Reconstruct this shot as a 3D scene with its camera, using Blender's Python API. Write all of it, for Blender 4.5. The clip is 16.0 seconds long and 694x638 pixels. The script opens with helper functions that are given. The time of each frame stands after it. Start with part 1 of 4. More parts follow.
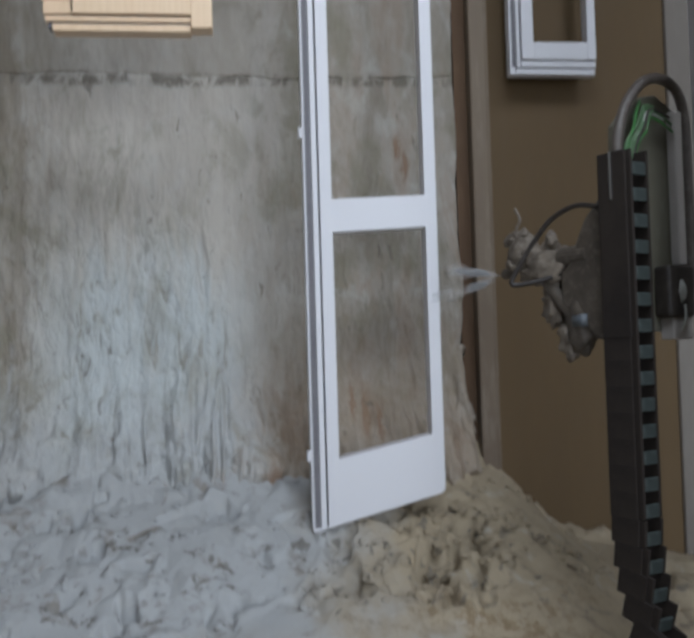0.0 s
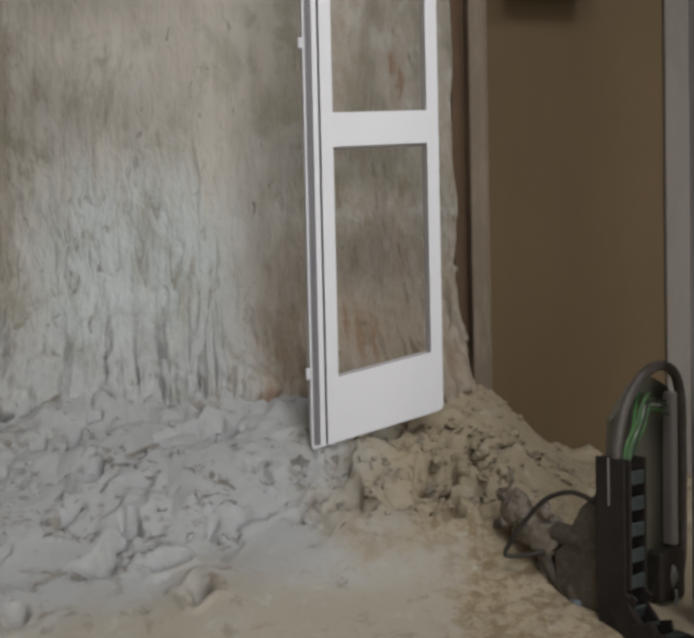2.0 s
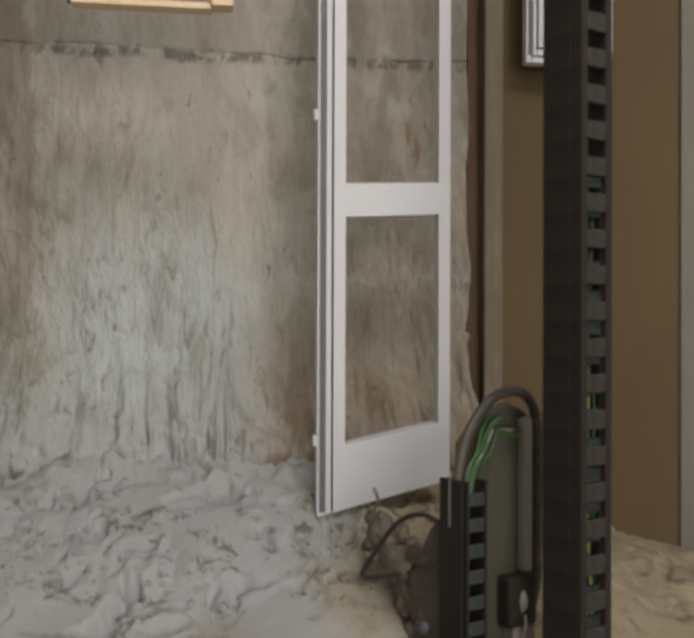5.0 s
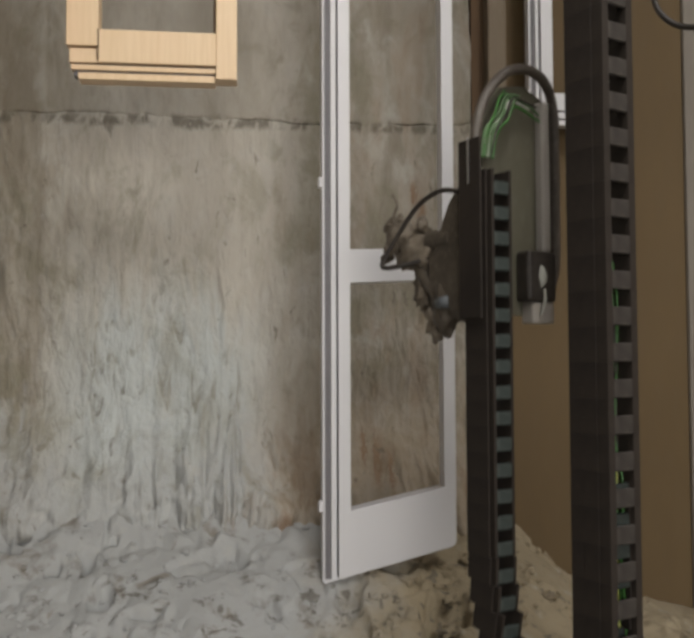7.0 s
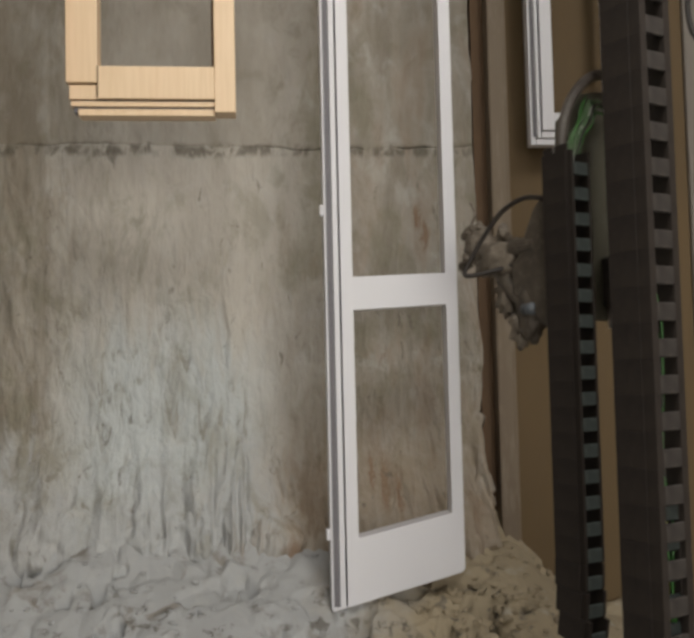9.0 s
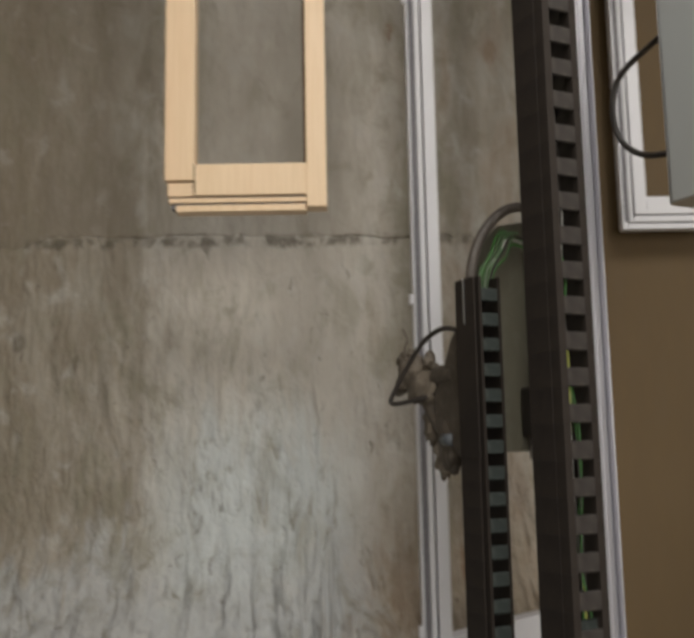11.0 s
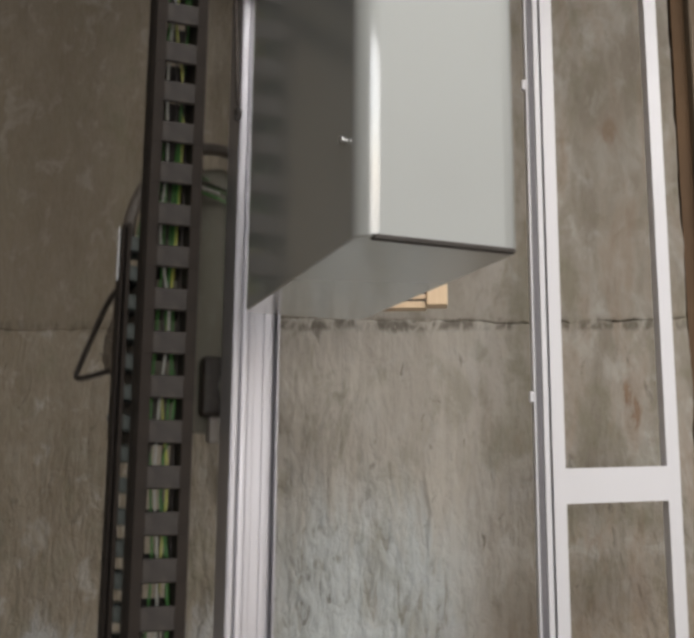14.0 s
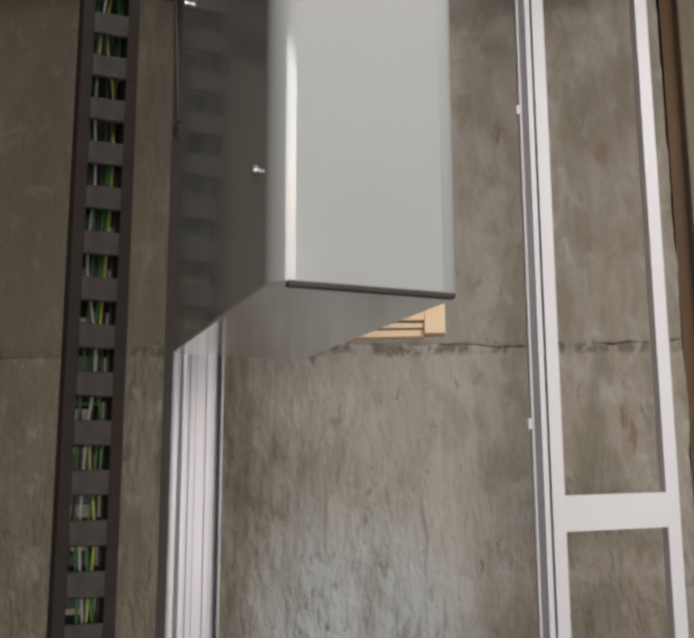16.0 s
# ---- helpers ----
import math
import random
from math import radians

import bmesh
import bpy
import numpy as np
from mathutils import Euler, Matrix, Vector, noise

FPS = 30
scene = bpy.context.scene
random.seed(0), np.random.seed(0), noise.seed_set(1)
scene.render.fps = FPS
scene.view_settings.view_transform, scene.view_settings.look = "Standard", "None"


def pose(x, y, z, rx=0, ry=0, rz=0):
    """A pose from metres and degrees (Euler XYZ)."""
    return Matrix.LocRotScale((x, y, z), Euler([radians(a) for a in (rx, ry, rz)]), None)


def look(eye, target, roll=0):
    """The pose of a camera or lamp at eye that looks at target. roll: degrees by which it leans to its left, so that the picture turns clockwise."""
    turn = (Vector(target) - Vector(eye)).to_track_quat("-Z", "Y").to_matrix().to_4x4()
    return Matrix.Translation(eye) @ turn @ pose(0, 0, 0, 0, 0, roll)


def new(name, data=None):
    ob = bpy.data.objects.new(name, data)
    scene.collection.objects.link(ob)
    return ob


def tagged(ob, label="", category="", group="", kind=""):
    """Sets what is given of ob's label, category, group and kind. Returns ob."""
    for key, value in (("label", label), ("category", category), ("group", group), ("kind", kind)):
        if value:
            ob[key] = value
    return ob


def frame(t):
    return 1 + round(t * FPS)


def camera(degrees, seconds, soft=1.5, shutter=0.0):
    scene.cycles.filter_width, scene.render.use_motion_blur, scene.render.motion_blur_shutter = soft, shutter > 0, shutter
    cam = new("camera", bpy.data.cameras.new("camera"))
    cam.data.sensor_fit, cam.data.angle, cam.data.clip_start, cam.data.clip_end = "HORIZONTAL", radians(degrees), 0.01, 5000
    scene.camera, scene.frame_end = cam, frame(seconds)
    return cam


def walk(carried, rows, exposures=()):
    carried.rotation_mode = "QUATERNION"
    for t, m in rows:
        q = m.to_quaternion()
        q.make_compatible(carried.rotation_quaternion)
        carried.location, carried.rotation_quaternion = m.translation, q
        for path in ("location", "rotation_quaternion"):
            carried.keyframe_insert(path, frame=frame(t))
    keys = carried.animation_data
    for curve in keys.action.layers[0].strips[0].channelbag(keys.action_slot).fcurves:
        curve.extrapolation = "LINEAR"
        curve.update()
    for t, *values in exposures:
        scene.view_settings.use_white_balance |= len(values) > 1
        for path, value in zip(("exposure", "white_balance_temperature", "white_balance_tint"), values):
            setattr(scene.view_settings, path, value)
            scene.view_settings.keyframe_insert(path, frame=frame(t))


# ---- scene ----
cam = camera(42.0, 16.0, soft=3.7, shutter=0.5)
PATH = [
    (0, (-0.215, -0.034, 1.131), (0.021, 1.951, 1.2), -1.7),
    (0.5, (-0.211, -0.049, 1.085), (0.029, 1.936, 1.032), -1.7),
    (1, (-0.228, -0.039, 1.067), (0.031, 1.943, 1.002), -1.5),
    (1.5, (-0.27, -0.018, 1.079), (0.021, 1.959, 1.009), -1.3),
    (2, (-0.314, -0.001, 1.097), (0.017, 1.97, 1.017), -1.3),
    (2.5, (-0.311, -0.005, 1.111), (0.022, 1.965, 1.03), -0.9),
    (3, (-0.276, -0.027, 1.109), (0.031, 1.948, 1.036), -0.8),
    (3.5, (-0.239, -0.043, 1.108), (0.033, 1.938, 1.051), -0.8),
    (4, (-0.225, -0.046, 1.111), (0.036, 1.936, 1.046), -0.8),
    (4.5, (-0.252, -0.03, 1.127), (0.026, 1.949, 1.054), -0.4),
    (5, (-0.274, -0.021, 1.155), (-0.002, 1.96, 1.169), 0.2),
    (5.2, (-0.279, -0.014, 1.161), (-0.017, 1.968, 1.204), 0.3),
    (7.5, (-0.231, -0.04, 1.243), (-0.01, 1.945, 1.339), -0.5),
    (8, (-0.222, -0.041, 1.264), (-0.011, 1.945, 1.352), -1.0),
    (10.5, (-0.223, -0.046, 1.274), (-0.038, 1.934, 1.489), -1.9),
    (11, (-0.235, -0.039, 1.3), (-0.217, 1.942, 1.579), -1.1),
    (11.5, (-0.241, -0.064, 1.348), (-0.338, 1.903, 1.698), 0.3),
    (12, (-0.254, -0.057, 1.388), (-0.401, 1.903, 1.754), 0.5),
    (12.5, (-0.258, -0.063, 1.41), (-0.419, 1.896, 1.783), 0.5),
    (13, (-0.273, -0.046, 1.427), (-0.442, 1.914, 1.79), 1.9),
    (13.5, (-0.296, -0.03, 1.443), (-0.459, 1.933, 1.791), 0.6),
    (14, (-0.313, -0.023, 1.457), (-0.475, 1.941, 1.798), 0.5),
    (14.5, (-0.327, -0.021, 1.469), (-0.489, 1.943, 1.811), 0.4),
    (15, (-0.336, -0.018, 1.482), (-0.476, 1.946, 1.833), -0.3),
    (15.5, (-0.338, -0.015, 1.495), (-0.474, 1.949, 1.845), 0.0),
    (16, (-0.337, -0.022, 1.508), (-0.468, 1.942, 1.862), -0.2),
]
walk(cam, [(t, look(eye, target, roll)) for t, eye, target, roll in PATH],
     exposures=((0.0, -0.03, 5360, 9), (0.5, -0.03, 5560, 9), (1.5, -0.03, 5950, 10), (2.5, 0.03, 6250, 10), (3.5, 0.03, 6450, 10),
                (11.0, 0.01, 6500, 10), (12.0, 0.03, 6450, 11), (13.0, 0.09, 6400, 12), (13.6, 0.02, 6350, 12), (14.5, -0.15, 6350, 13), (16.0, -0.18, 6350, 14)))
# ---- light ----
world = bpy.data.worlds.new("world")
world.use_nodes = True
scene.world = world
sky = world.node_tree.nodes.new("ShaderNodeTexSky")
sky.sky_type, sky.sun_disc, sky.sun_elevation, sky.sun_rotation = "NISHITA", False, radians(35), radians(150)
world.node_tree.links.new(sky.outputs[0], world.node_tree.nodes["Background"].inputs[0])
world.node_tree.nodes["Background"].inputs[1].default_value = 0.12


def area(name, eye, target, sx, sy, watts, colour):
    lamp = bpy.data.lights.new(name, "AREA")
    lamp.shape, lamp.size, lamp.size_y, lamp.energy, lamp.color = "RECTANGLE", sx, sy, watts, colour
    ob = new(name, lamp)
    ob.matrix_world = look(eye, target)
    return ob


# added lamps with unseen sources: an assumed door behind the camera, and overhead fill
area("assumed_door_fill", (0.9, -2.95, 1.75), (0.3, 2.3, 1.3), 3.2, 2.3, 84, (1.0, 0.975, 0.93))
area("overhead_fill", (0.5, 0.4, 3.05), (0.25, 0.95, 0.0), 2.0, 0.8, 54, (1.0, 0.97, 0.92))


# ---- materials ----
def node_material(name, rough=0.6, metal=0.0):
    m = bpy.data.materials.new(name)
    m.use_nodes = True
    nt = m.node_tree
    bsdf = nt.nodes["Principled BSDF"]
    bsdf.inputs["Roughness"].default_value, bsdf.inputs["Metallic"].default_value = rough, metal
    return m, nt, bsdf


def ramp_node(nt, fac, lo, hi):
    n = nt.nodes.new("ShaderNodeMapRange")
    n.interpolation_type = "SMOOTHSTEP"
    nt.links.new(fac, n.inputs[0])
    n.inputs[1].default_value, n.inputs[2].default_value = lo, hi
    return n.outputs[0]


def mixed(nt, fac, a, b):
    n = nt.nodes.new("ShaderNodeMix")
    n.data_type = "RGBA"
    for value, socket in ((fac, n.inputs[0]), (a, n.inputs[6]), (b, n.inputs[7])):
        if isinstance(value, bpy.types.NodeSocket):
            nt.links.new(value, socket)
        elif isinstance(value, float):
            socket.default_value = value
        else:
            socket.default_value = (*value, 1)
    return n.outputs[2]


def sum_node(nt, op, a, b):
    n = nt.nodes.new("ShaderNodeMath")
    n.operation = op
    for value, socket in ((a, n.inputs[0]), (b, n.inputs[1])):
        if isinstance(value, bpy.types.NodeSocket):
            nt.links.new(value, socket)
        else:
            socket.default_value = value
    return n.outputs[0]


def noise_node(nt, scale, stretch=(1, 1, 1), detail=6, rough=0.6, world_space=False, distort=0.0):
    if world_space:
        src = nt.nodes.new("ShaderNodeNewGeometry").outputs["Position"]
    else:
        src = nt.nodes.new("ShaderNodeTexCoord").outputs["Object"]
    mp = nt.nodes.new("ShaderNodeMapping")
    mp.inputs["Scale"].default_value = stretch
    nt.links.new(src, mp.inputs[0])
    n = nt.nodes.new("ShaderNodeTexNoise")
    nt.links.new(mp.outputs[0], n.inputs["Vector"])
    n.inputs["Scale"].default_value, n.inputs["Detail"].default_value = scale, detail
    n.inputs["Roughness"].default_value, n.inputs["Distortion"].default_value = rough, distort
    return n.outputs[0]


def bump_node(nt, bsdf, height, strength, distance):
    b = nt.nodes.new("ShaderNodeBump")
    b.inputs["Strength"].default_value, b.inputs["Distance"].default_value = strength, distance
    nt.links.new(height, b.inputs["Height"])
    nt.links.new(b.outputs[0], bsdf.inputs["Normal"])


def surface(name, base, worn, dust, rough=0.5, metal=0.0, large=3.0, fine=60.0, stretch=(1, 1, 1), dusty=0.35, bump=0.15, world_space=False):
    """A material with large stains towards worn and fine specks of dust."""
    m, nt, bsdf = node_material(name, rough, metal)
    a = ramp_node(nt, noise_node(nt, large, stretch, 4, 0.6, world_space), 0.35, 0.7)
    f = noise_node(nt, fine, stretch, 5, 0.65, world_space)
    d = sum_node(nt, "MULTIPLY", ramp_node(nt, f, 0.45, 0.75), dusty)
    nt.links.new(mixed(nt, d, mixed(nt, a, base, worn), dust), bsdf.inputs["Base Color"])
    r = nt.nodes.new("ShaderNodeMapRange")
    nt.links.new(f, r.inputs[0])
    r.inputs[3].default_value, r.inputs[4].default_value = max(rough - 0.12, 0.05), min(rough + 0.15, 1)
    nt.links.new(r.outputs[0], bsdf.inputs["Roughness"])
    bump_node(nt, bsdf, f, bump, 0.002)
    return m


DAMP, RUST = (0.12, 0.1, 0.07), (0.2, 0.115, 0.06)
# places (x, z), half sizes and tones of the old stains on the wall
STAINS = ((0.215, 1.665, 0.011, 0.045, RUST), (0.236, 1.615, 0.013, 0.06, RUST), (0.16, 1.4, 0.008, 0.03, DAMP), (0.19, 1.395, 0.007, 0.028, DAMP), (0.198, 2.37, 0.025, 0.05, RUST), (-1.08, 1.575, 0.022, 0.035, DAMP), (-1.0, 1.86, 0.05, 0.02, DAMP), (-0.93, 1.53, 0.012, 0.03, DAMP), (-0.159, 1.288, 0.007, 0.02, DAMP),
          (-0.14, 0.79, 0.035, 0.085, RUST), (-0.082, 2.448, 0.016, 0.04, RUST),
          (0.1, 0.97, 0.012, 0.09, RUST), (0.135, 0.94, 0.01, 0.07, RUST), (0.07, 1.0, 0.01, 0.06, RUST))


def overspray(name, upper):
    """Concrete under years of dried paint mist: taupe, with pale runs low down and brown stains."""
    m, nt, bsdf = node_material(name, 0.85)
    geo = nt.nodes.new("ShaderNodeNewGeometry")
    xyz = nt.nodes.new("ShaderNodeSeparateXYZ")
    nt.links.new(geo.outputs["Position"], xyz.inputs[0])
    big = noise_node(nt, 2.3, (1.3, 1, 0.6), 5, 0.6, True)
    blot = noise_node(nt, 7, (1.1, 1, 0.6), 5, 0.62, True, 0.6)
    runs = noise_node(nt, 8, (1.5, 1, 0.4), 6, 0.6, True, 0.9)
    dash = noise_node(nt, 22, (1.5, 1, 0.42), 4, 0.55, True, 0.7)
    mottle = noise_node(nt, 15, (1.0, 1, 0.75), 4, 0.6, True, 0.4)
    fine = noise_node(nt, 55, (1.4, 1, 0.5), 6, 0.72, True, 0.5)
    pits = noise_node(nt, 24, (1.3, 1, 0.6), 4, 0.55, True, 0.8)
    wob = sum_node(nt, "ADD", sum_node(nt, "SUBTRACT", runs, 0.5), sum_node(nt, "SUBTRACT", big, 0.5))
    x = sum_node(nt, "ADD", xyz.outputs[0], sum_node(nt, "MULTIPLY", wob, 0.22))
    z = sum_node(nt, "ADD", xyz.outputs[2], sum_node(nt, "MULTIPLY", wob, 0.55))
    col = mixed(nt, ramp_node(nt, runs, 0.32, 0.7), (0.24, 0.208, 0.165), (0.42, 0.385, 0.33))
    col = mixed(nt, sum_node(nt, "MULTIPLY", ramp_node(nt, big, 0.48, 0.7), 0.6), col, (0.2, 0.165, 0.12))
    col = mixed(nt, sum_node(nt, "MULTIPLY", ramp_node(nt, blot, 0.5, 0.66), 0.7), col, (0.19, 0.165, 0.105))
    col = mixed(nt, sum_node(nt, "MULTIPLY", ramp_node(nt, blot, 0.48, 0.33), 0.55), col, (0.47, 0.455, 0.41))
    # brushed pale field, its brown left margin, and darker brown towards the left
    field = sum_node(nt, "MULTIPLY", ramp_node(nt, x, -0.86, -0.52), ramp_node(nt, x, 0.05, -0.22))
    col = mixed(nt, sum_node(nt, "MULTIPLY", field, 0.6), col, (0.575, 0.54, 0.48))
    margin = sum_node(nt, "MULTIPLY", ramp_node(nt, x, -0.98, -0.88), ramp_node(nt, x, -0.76, -0.84))
    col = mixed(nt, sum_node(nt, "MULTIPLY", margin, 0.2), col, (0.19, 0.155, 0.11))
    west = ramp_node(nt, x, -0.6, -1.2)
    col = mixed(nt, sum_node(nt, "MULTIPLY", west, 0.75), col, (0.205, 0.165, 0.112))
    pale = sum_node(nt, "MULTIPLY", ramp_node(nt, z, 1.56, 1.22), ramp_node(nt, x, -0.1, -0.34))
    pale = sum_node(nt, "MULTIPLY", pale, ramp_node(nt, x, -0.8, -0.58))
    col = mixed(nt, sum_node(nt, "MULTIPLY", pale, 0.75), col, (0.5, 0.545, 0.55))
    col = mixed(nt, sum_node(nt, "MULTIPLY", sum_node(nt, "MULTIPLY", pale, ramp_node(nt, runs, 0.48, 0.68)), 0.5), col, (0.27, 0.25, 0.21))
    col = mixed(nt, sum_node(nt, "MULTIPLY", ramp_node(nt, blot, 0.51, 0.66), 0.42), col, (0.26, 0.24, 0.185))
    # the foot of the wall carries the same powder as the heap
    foot = sum_node(nt, "MULTIPLY", ramp_node(nt, z, 1.1, 0.92), ramp_node(nt, x, -0.05, -0.3))
    col = mixed(nt, sum_node(nt, "MULTIPLY", foot, 0.85), col, (0.4, 0.402, 0.395))
    cracks = sum_node(nt, "MULTIPLY", sum_node(nt, "MULTIPLY", ramp_node(nt, dash, 0.58, 0.68), ramp_node(nt, blot, 0.4, 0.55)), sum_node(nt, "ADD", sum_node(nt, "MULTIPLY", ramp_node(nt, z, 1.68, 1.3), 0.45), 0.15))
    col = mixed(nt, cracks, col, (0.19, 0.17, 0.125))
    green = sum_node(nt, "MULTIPLY", ramp_node(nt, mottle, 0.5, 0.68), ramp_node(nt, big, 0.62, 0.4))
    col = mixed(nt, sum_node(nt, "MULTIPLY", green, 0.55), col, (0.2, 0.185, 0.125))
    col = mixed(nt, sum_node(nt, "MULTIPLY", ramp_node(nt, mottle, 0.46, 0.3), 0.4), col, (0.5, 0.485, 0.45))
    rust = sum_node(nt, "MULTIPLY", ramp_node(nt, x, -0.28, 0.2), ramp_node(nt, runs, 0.46, 0.7))
    col = mixed(nt, sum_node(nt, "MULTIPLY", rust, 0.6), col, (0.22, 0.145, 0.09))
    low = sum_node(nt, "MULTIPLY", ramp_node(nt, x, -0.3, -0.1), ramp_node(nt, z, 1.3, 0.85))
    col = mixed(nt, sum_node(nt, "MULTIPLY", low, 0.6), col, (0.32, 0.245, 0.17))
    drips = sum_node(nt, "MULTIPLY", low, ramp_node(nt, runs, 0.5, 0.64))
    col = mixed(nt, sum_node(nt, "MULTIPLY", drips, 0.7), col, (0.2, 0.135, 0.082))
    for sx, sz, wide, tall, tone in STAINS:
        dx = sum_node(nt, "DIVIDE", sum_node(nt, "SUBTRACT", sum_node(nt, "ADD", xyz.outputs[0], sum_node(nt, "MULTIPLY", sum_node(nt, "SUBTRACT", fine, 0.5), 0.05)), sx), wide)
        dz = sum_node(nt, "DIVIDE", sum_node(nt, "SUBTRACT", sum_node(nt, "ADD", xyz.outputs[2], sum_node(nt, "MULTIPLY", sum_node(nt, "SUBTRACT", blot, 0.5), 0.1)), sz), tall)
        far = sum_node(nt, "ADD", sum_node(nt, "MULTIPLY", dx, dx), sum_node(nt, "MULTIPLY", dz, dz))
        col = mixed(nt, sum_node(nt, "MULTIPLY", sum_node(nt, "MULTIPLY", ramp_node(nt, far, 1.0, 0.1), ramp_node(nt, fine, 0.3, 0.5)), 0.85), col, tone)
    # grime smeared along the ragged joint of the two sheets
    near = sum_node(nt, "ABSOLUTE", sum_node(nt, "ADD", sum_node(nt, "SUBTRACT", xyz.outputs[2], 1.853), sum_node(nt, "MULTIPLY", sum_node(nt, "SUBTRACT", mottle, 0.5), 0.05)), 0.0)
    grime = sum_node(nt, "MULTIPLY", ramp_node(nt, near, 0.024, 0.004), ramp_node(nt, pits, 0.42, 0.58))
    col = mixed(nt, sum_node(nt, "MULTIPLY", grime, 0.75), col, (0.1, 0.085, 0.06))
    dots = sum_node(nt, "MULTIPLY", ramp_node(nt, pits, 0.63, 0.73), 0.2 if upper else 0.62)
    col = mixed(nt, dots, col, (0.11, 0.09, 0.065))
    col = mixed(nt, sum_node(nt, "MULTIPLY", ramp_node(nt, fine, 0.35, 0.75), 0.15), col, (0.48, 0.46, 0.42))
    if upper:
        col = mixed(nt, sum_node(nt, "MULTIPLY", ramp_node(nt, big, 0.3, 0.7), 0.5), col, (0.195, 0.166, 0.13))
        # the upper sheet turns darker towards its left side
        col = mixed(nt, sum_node(nt, "MULTIPLY", ramp_node(nt, x, -0.6, -0.85), 0.22), col, (0.14, 0.11, 0.07))
    nt.links.new(col, bsdf.inputs["Base Color"])
    relief = sum_node(nt, "ADD", sum_node(nt, "MULTIPLY", fine, 0.4), sum_node(nt, "ADD", sum_node(nt, "MULTIPLY", sum_node(nt, "SUBTRACT", sum_node(nt, "ADD", runs, mottle), sum_node(nt, "MULTIPLY", dash, 1.1)), 2.2), sum_node(nt, "MULTIPLY", pits, -1.9)))
    calm = sum_node(nt, "ADD", sum_node(nt, "MULTIPLY", ramp_node(nt, z, 1.68, 1.3), 0.65), 0.35)
    relief = sum_node(nt, "MULTIPLY", relief, calm)
    bump_node(nt, bsdf, relief, 0.3 if upper else 0.5, 0.012)
    return m


def crust_material():
    """Dried flakes and powder: pale grey on one side, sandy where the light mist fell."""
    m, nt, bsdf = node_material("paint_crust", 0.9)
    geo = nt.nodes.new("ShaderNodeNewGeometry")
    xyz = nt.nodes.new("ShaderNodeSeparateXYZ")
    nt.links.new(geo.outputs["Position"], xyz.inputs[0])
    big = noise_node(nt, 4.2, (1, 1, 1), 5, 0.62, True)
    blot = noise_node(nt, 13, (1, 1, 1), 5, 0.6, True, 0.7)
    fine = noise_node(nt, 60, (1, 1, 1), 7, 0.7, True)
    x = sum_node(nt, "ADD", xyz.outputs[0], sum_node(nt, "MULTIPLY", sum_node(nt, "SUBTRACT", big, 0.5), 0.7))
    y = sum_node(nt, "ADD", xyz.outputs[1], sum_node(nt, "MULTIPLY", sum_node(nt, "SUBTRACT", big, 0.5), 0.6))
    sandy = sum_node(nt, "MAXIMUM", ramp_node(nt, x, -0.16, 0.2), sum_node(nt, "MULTIPLY", ramp_node(nt, y, 1.82, 1.52), 0.7))
    col = mixed(nt, sandy, (0.385, 0.387, 0.38), (0.33, 0.27, 0.18))
    col = mixed(nt, sum_node(nt, "MULTIPLY", ramp_node(nt, blot, 0.56, 0.7), 0.62), col, (0.17, 0.135, 0.095))
    col = mixed(nt, sum_node(nt, "MULTIPLY", ramp_node(nt, blot, 0.42, 0.28), 0.4), col, (0.47, 0.46, 0.42))
    col = mixed(nt, sum_node(nt, "MULTIPLY", ramp_node(nt, fine, 0.55, 0.75), 0.25), col, (0.2, 0.165, 0.125))
    grain = noise_node(nt, 34, (1, 1, 1), 5, 0.7, True, 0.3)
    brown = sum_node(nt, "MULTIPLY", sum_node(nt, "MULTIPLY", ramp_node(nt, x, 0.0, 0.2), ramp_node(nt, x, 0.55, 0.4)), ramp_node(nt, y, 1.9, 1.75))
    col = mixed(nt, sum_node(nt, "MULTIPLY", brown, ramp_node(nt, grain, 0.42, 0.62)), col, (0.2, 0.145, 0.08))
    # random dark marks, crevice shade put into the colour
    marks = noise_node(nt, 14, (1, 1, 1), 5, 0.6, True, 0.25)
    col = mixed(nt, sum_node(nt, "MULTIPLY", ramp_node(nt, marks, 0.6, 0.7), 0.4), col, (0.11, 0.085, 0.06))
    # a band of dark flecks painting the shade of crevices in the broken crust
    crevice_noise = noise_node(nt, 26, (1, 1, 1), 4, 0.62, True, 0.5)
    strip = sum_node(nt, "MULTIPLY", ramp_node(nt, y, 1.72, 1.84), ramp_node(nt, y, 2.2, 2.02))
    crevice_shade = sum_node(nt, "MULTIPLY", sum_node(nt, "MULTIPLY", ramp_node(nt, crevice_noise, 0.56, 0.64), strip), ramp_node(nt, blot, 0.42, 0.56))
    col = mixed(nt, sum_node(nt, "MULTIPLY", crevice_shade, 0.75), col, (0.125, 0.11, 0.088))
    nt.links.new(col, bsdf.inputs["Base Color"])
    bump_node(nt, bsdf, sum_node(nt, "SUBTRACT", sum_node(nt, "ADD", fine, blot), sum_node(nt, "MULTIPLY", crevice_shade, 0.6)), 0.5, 0.008)
    return m


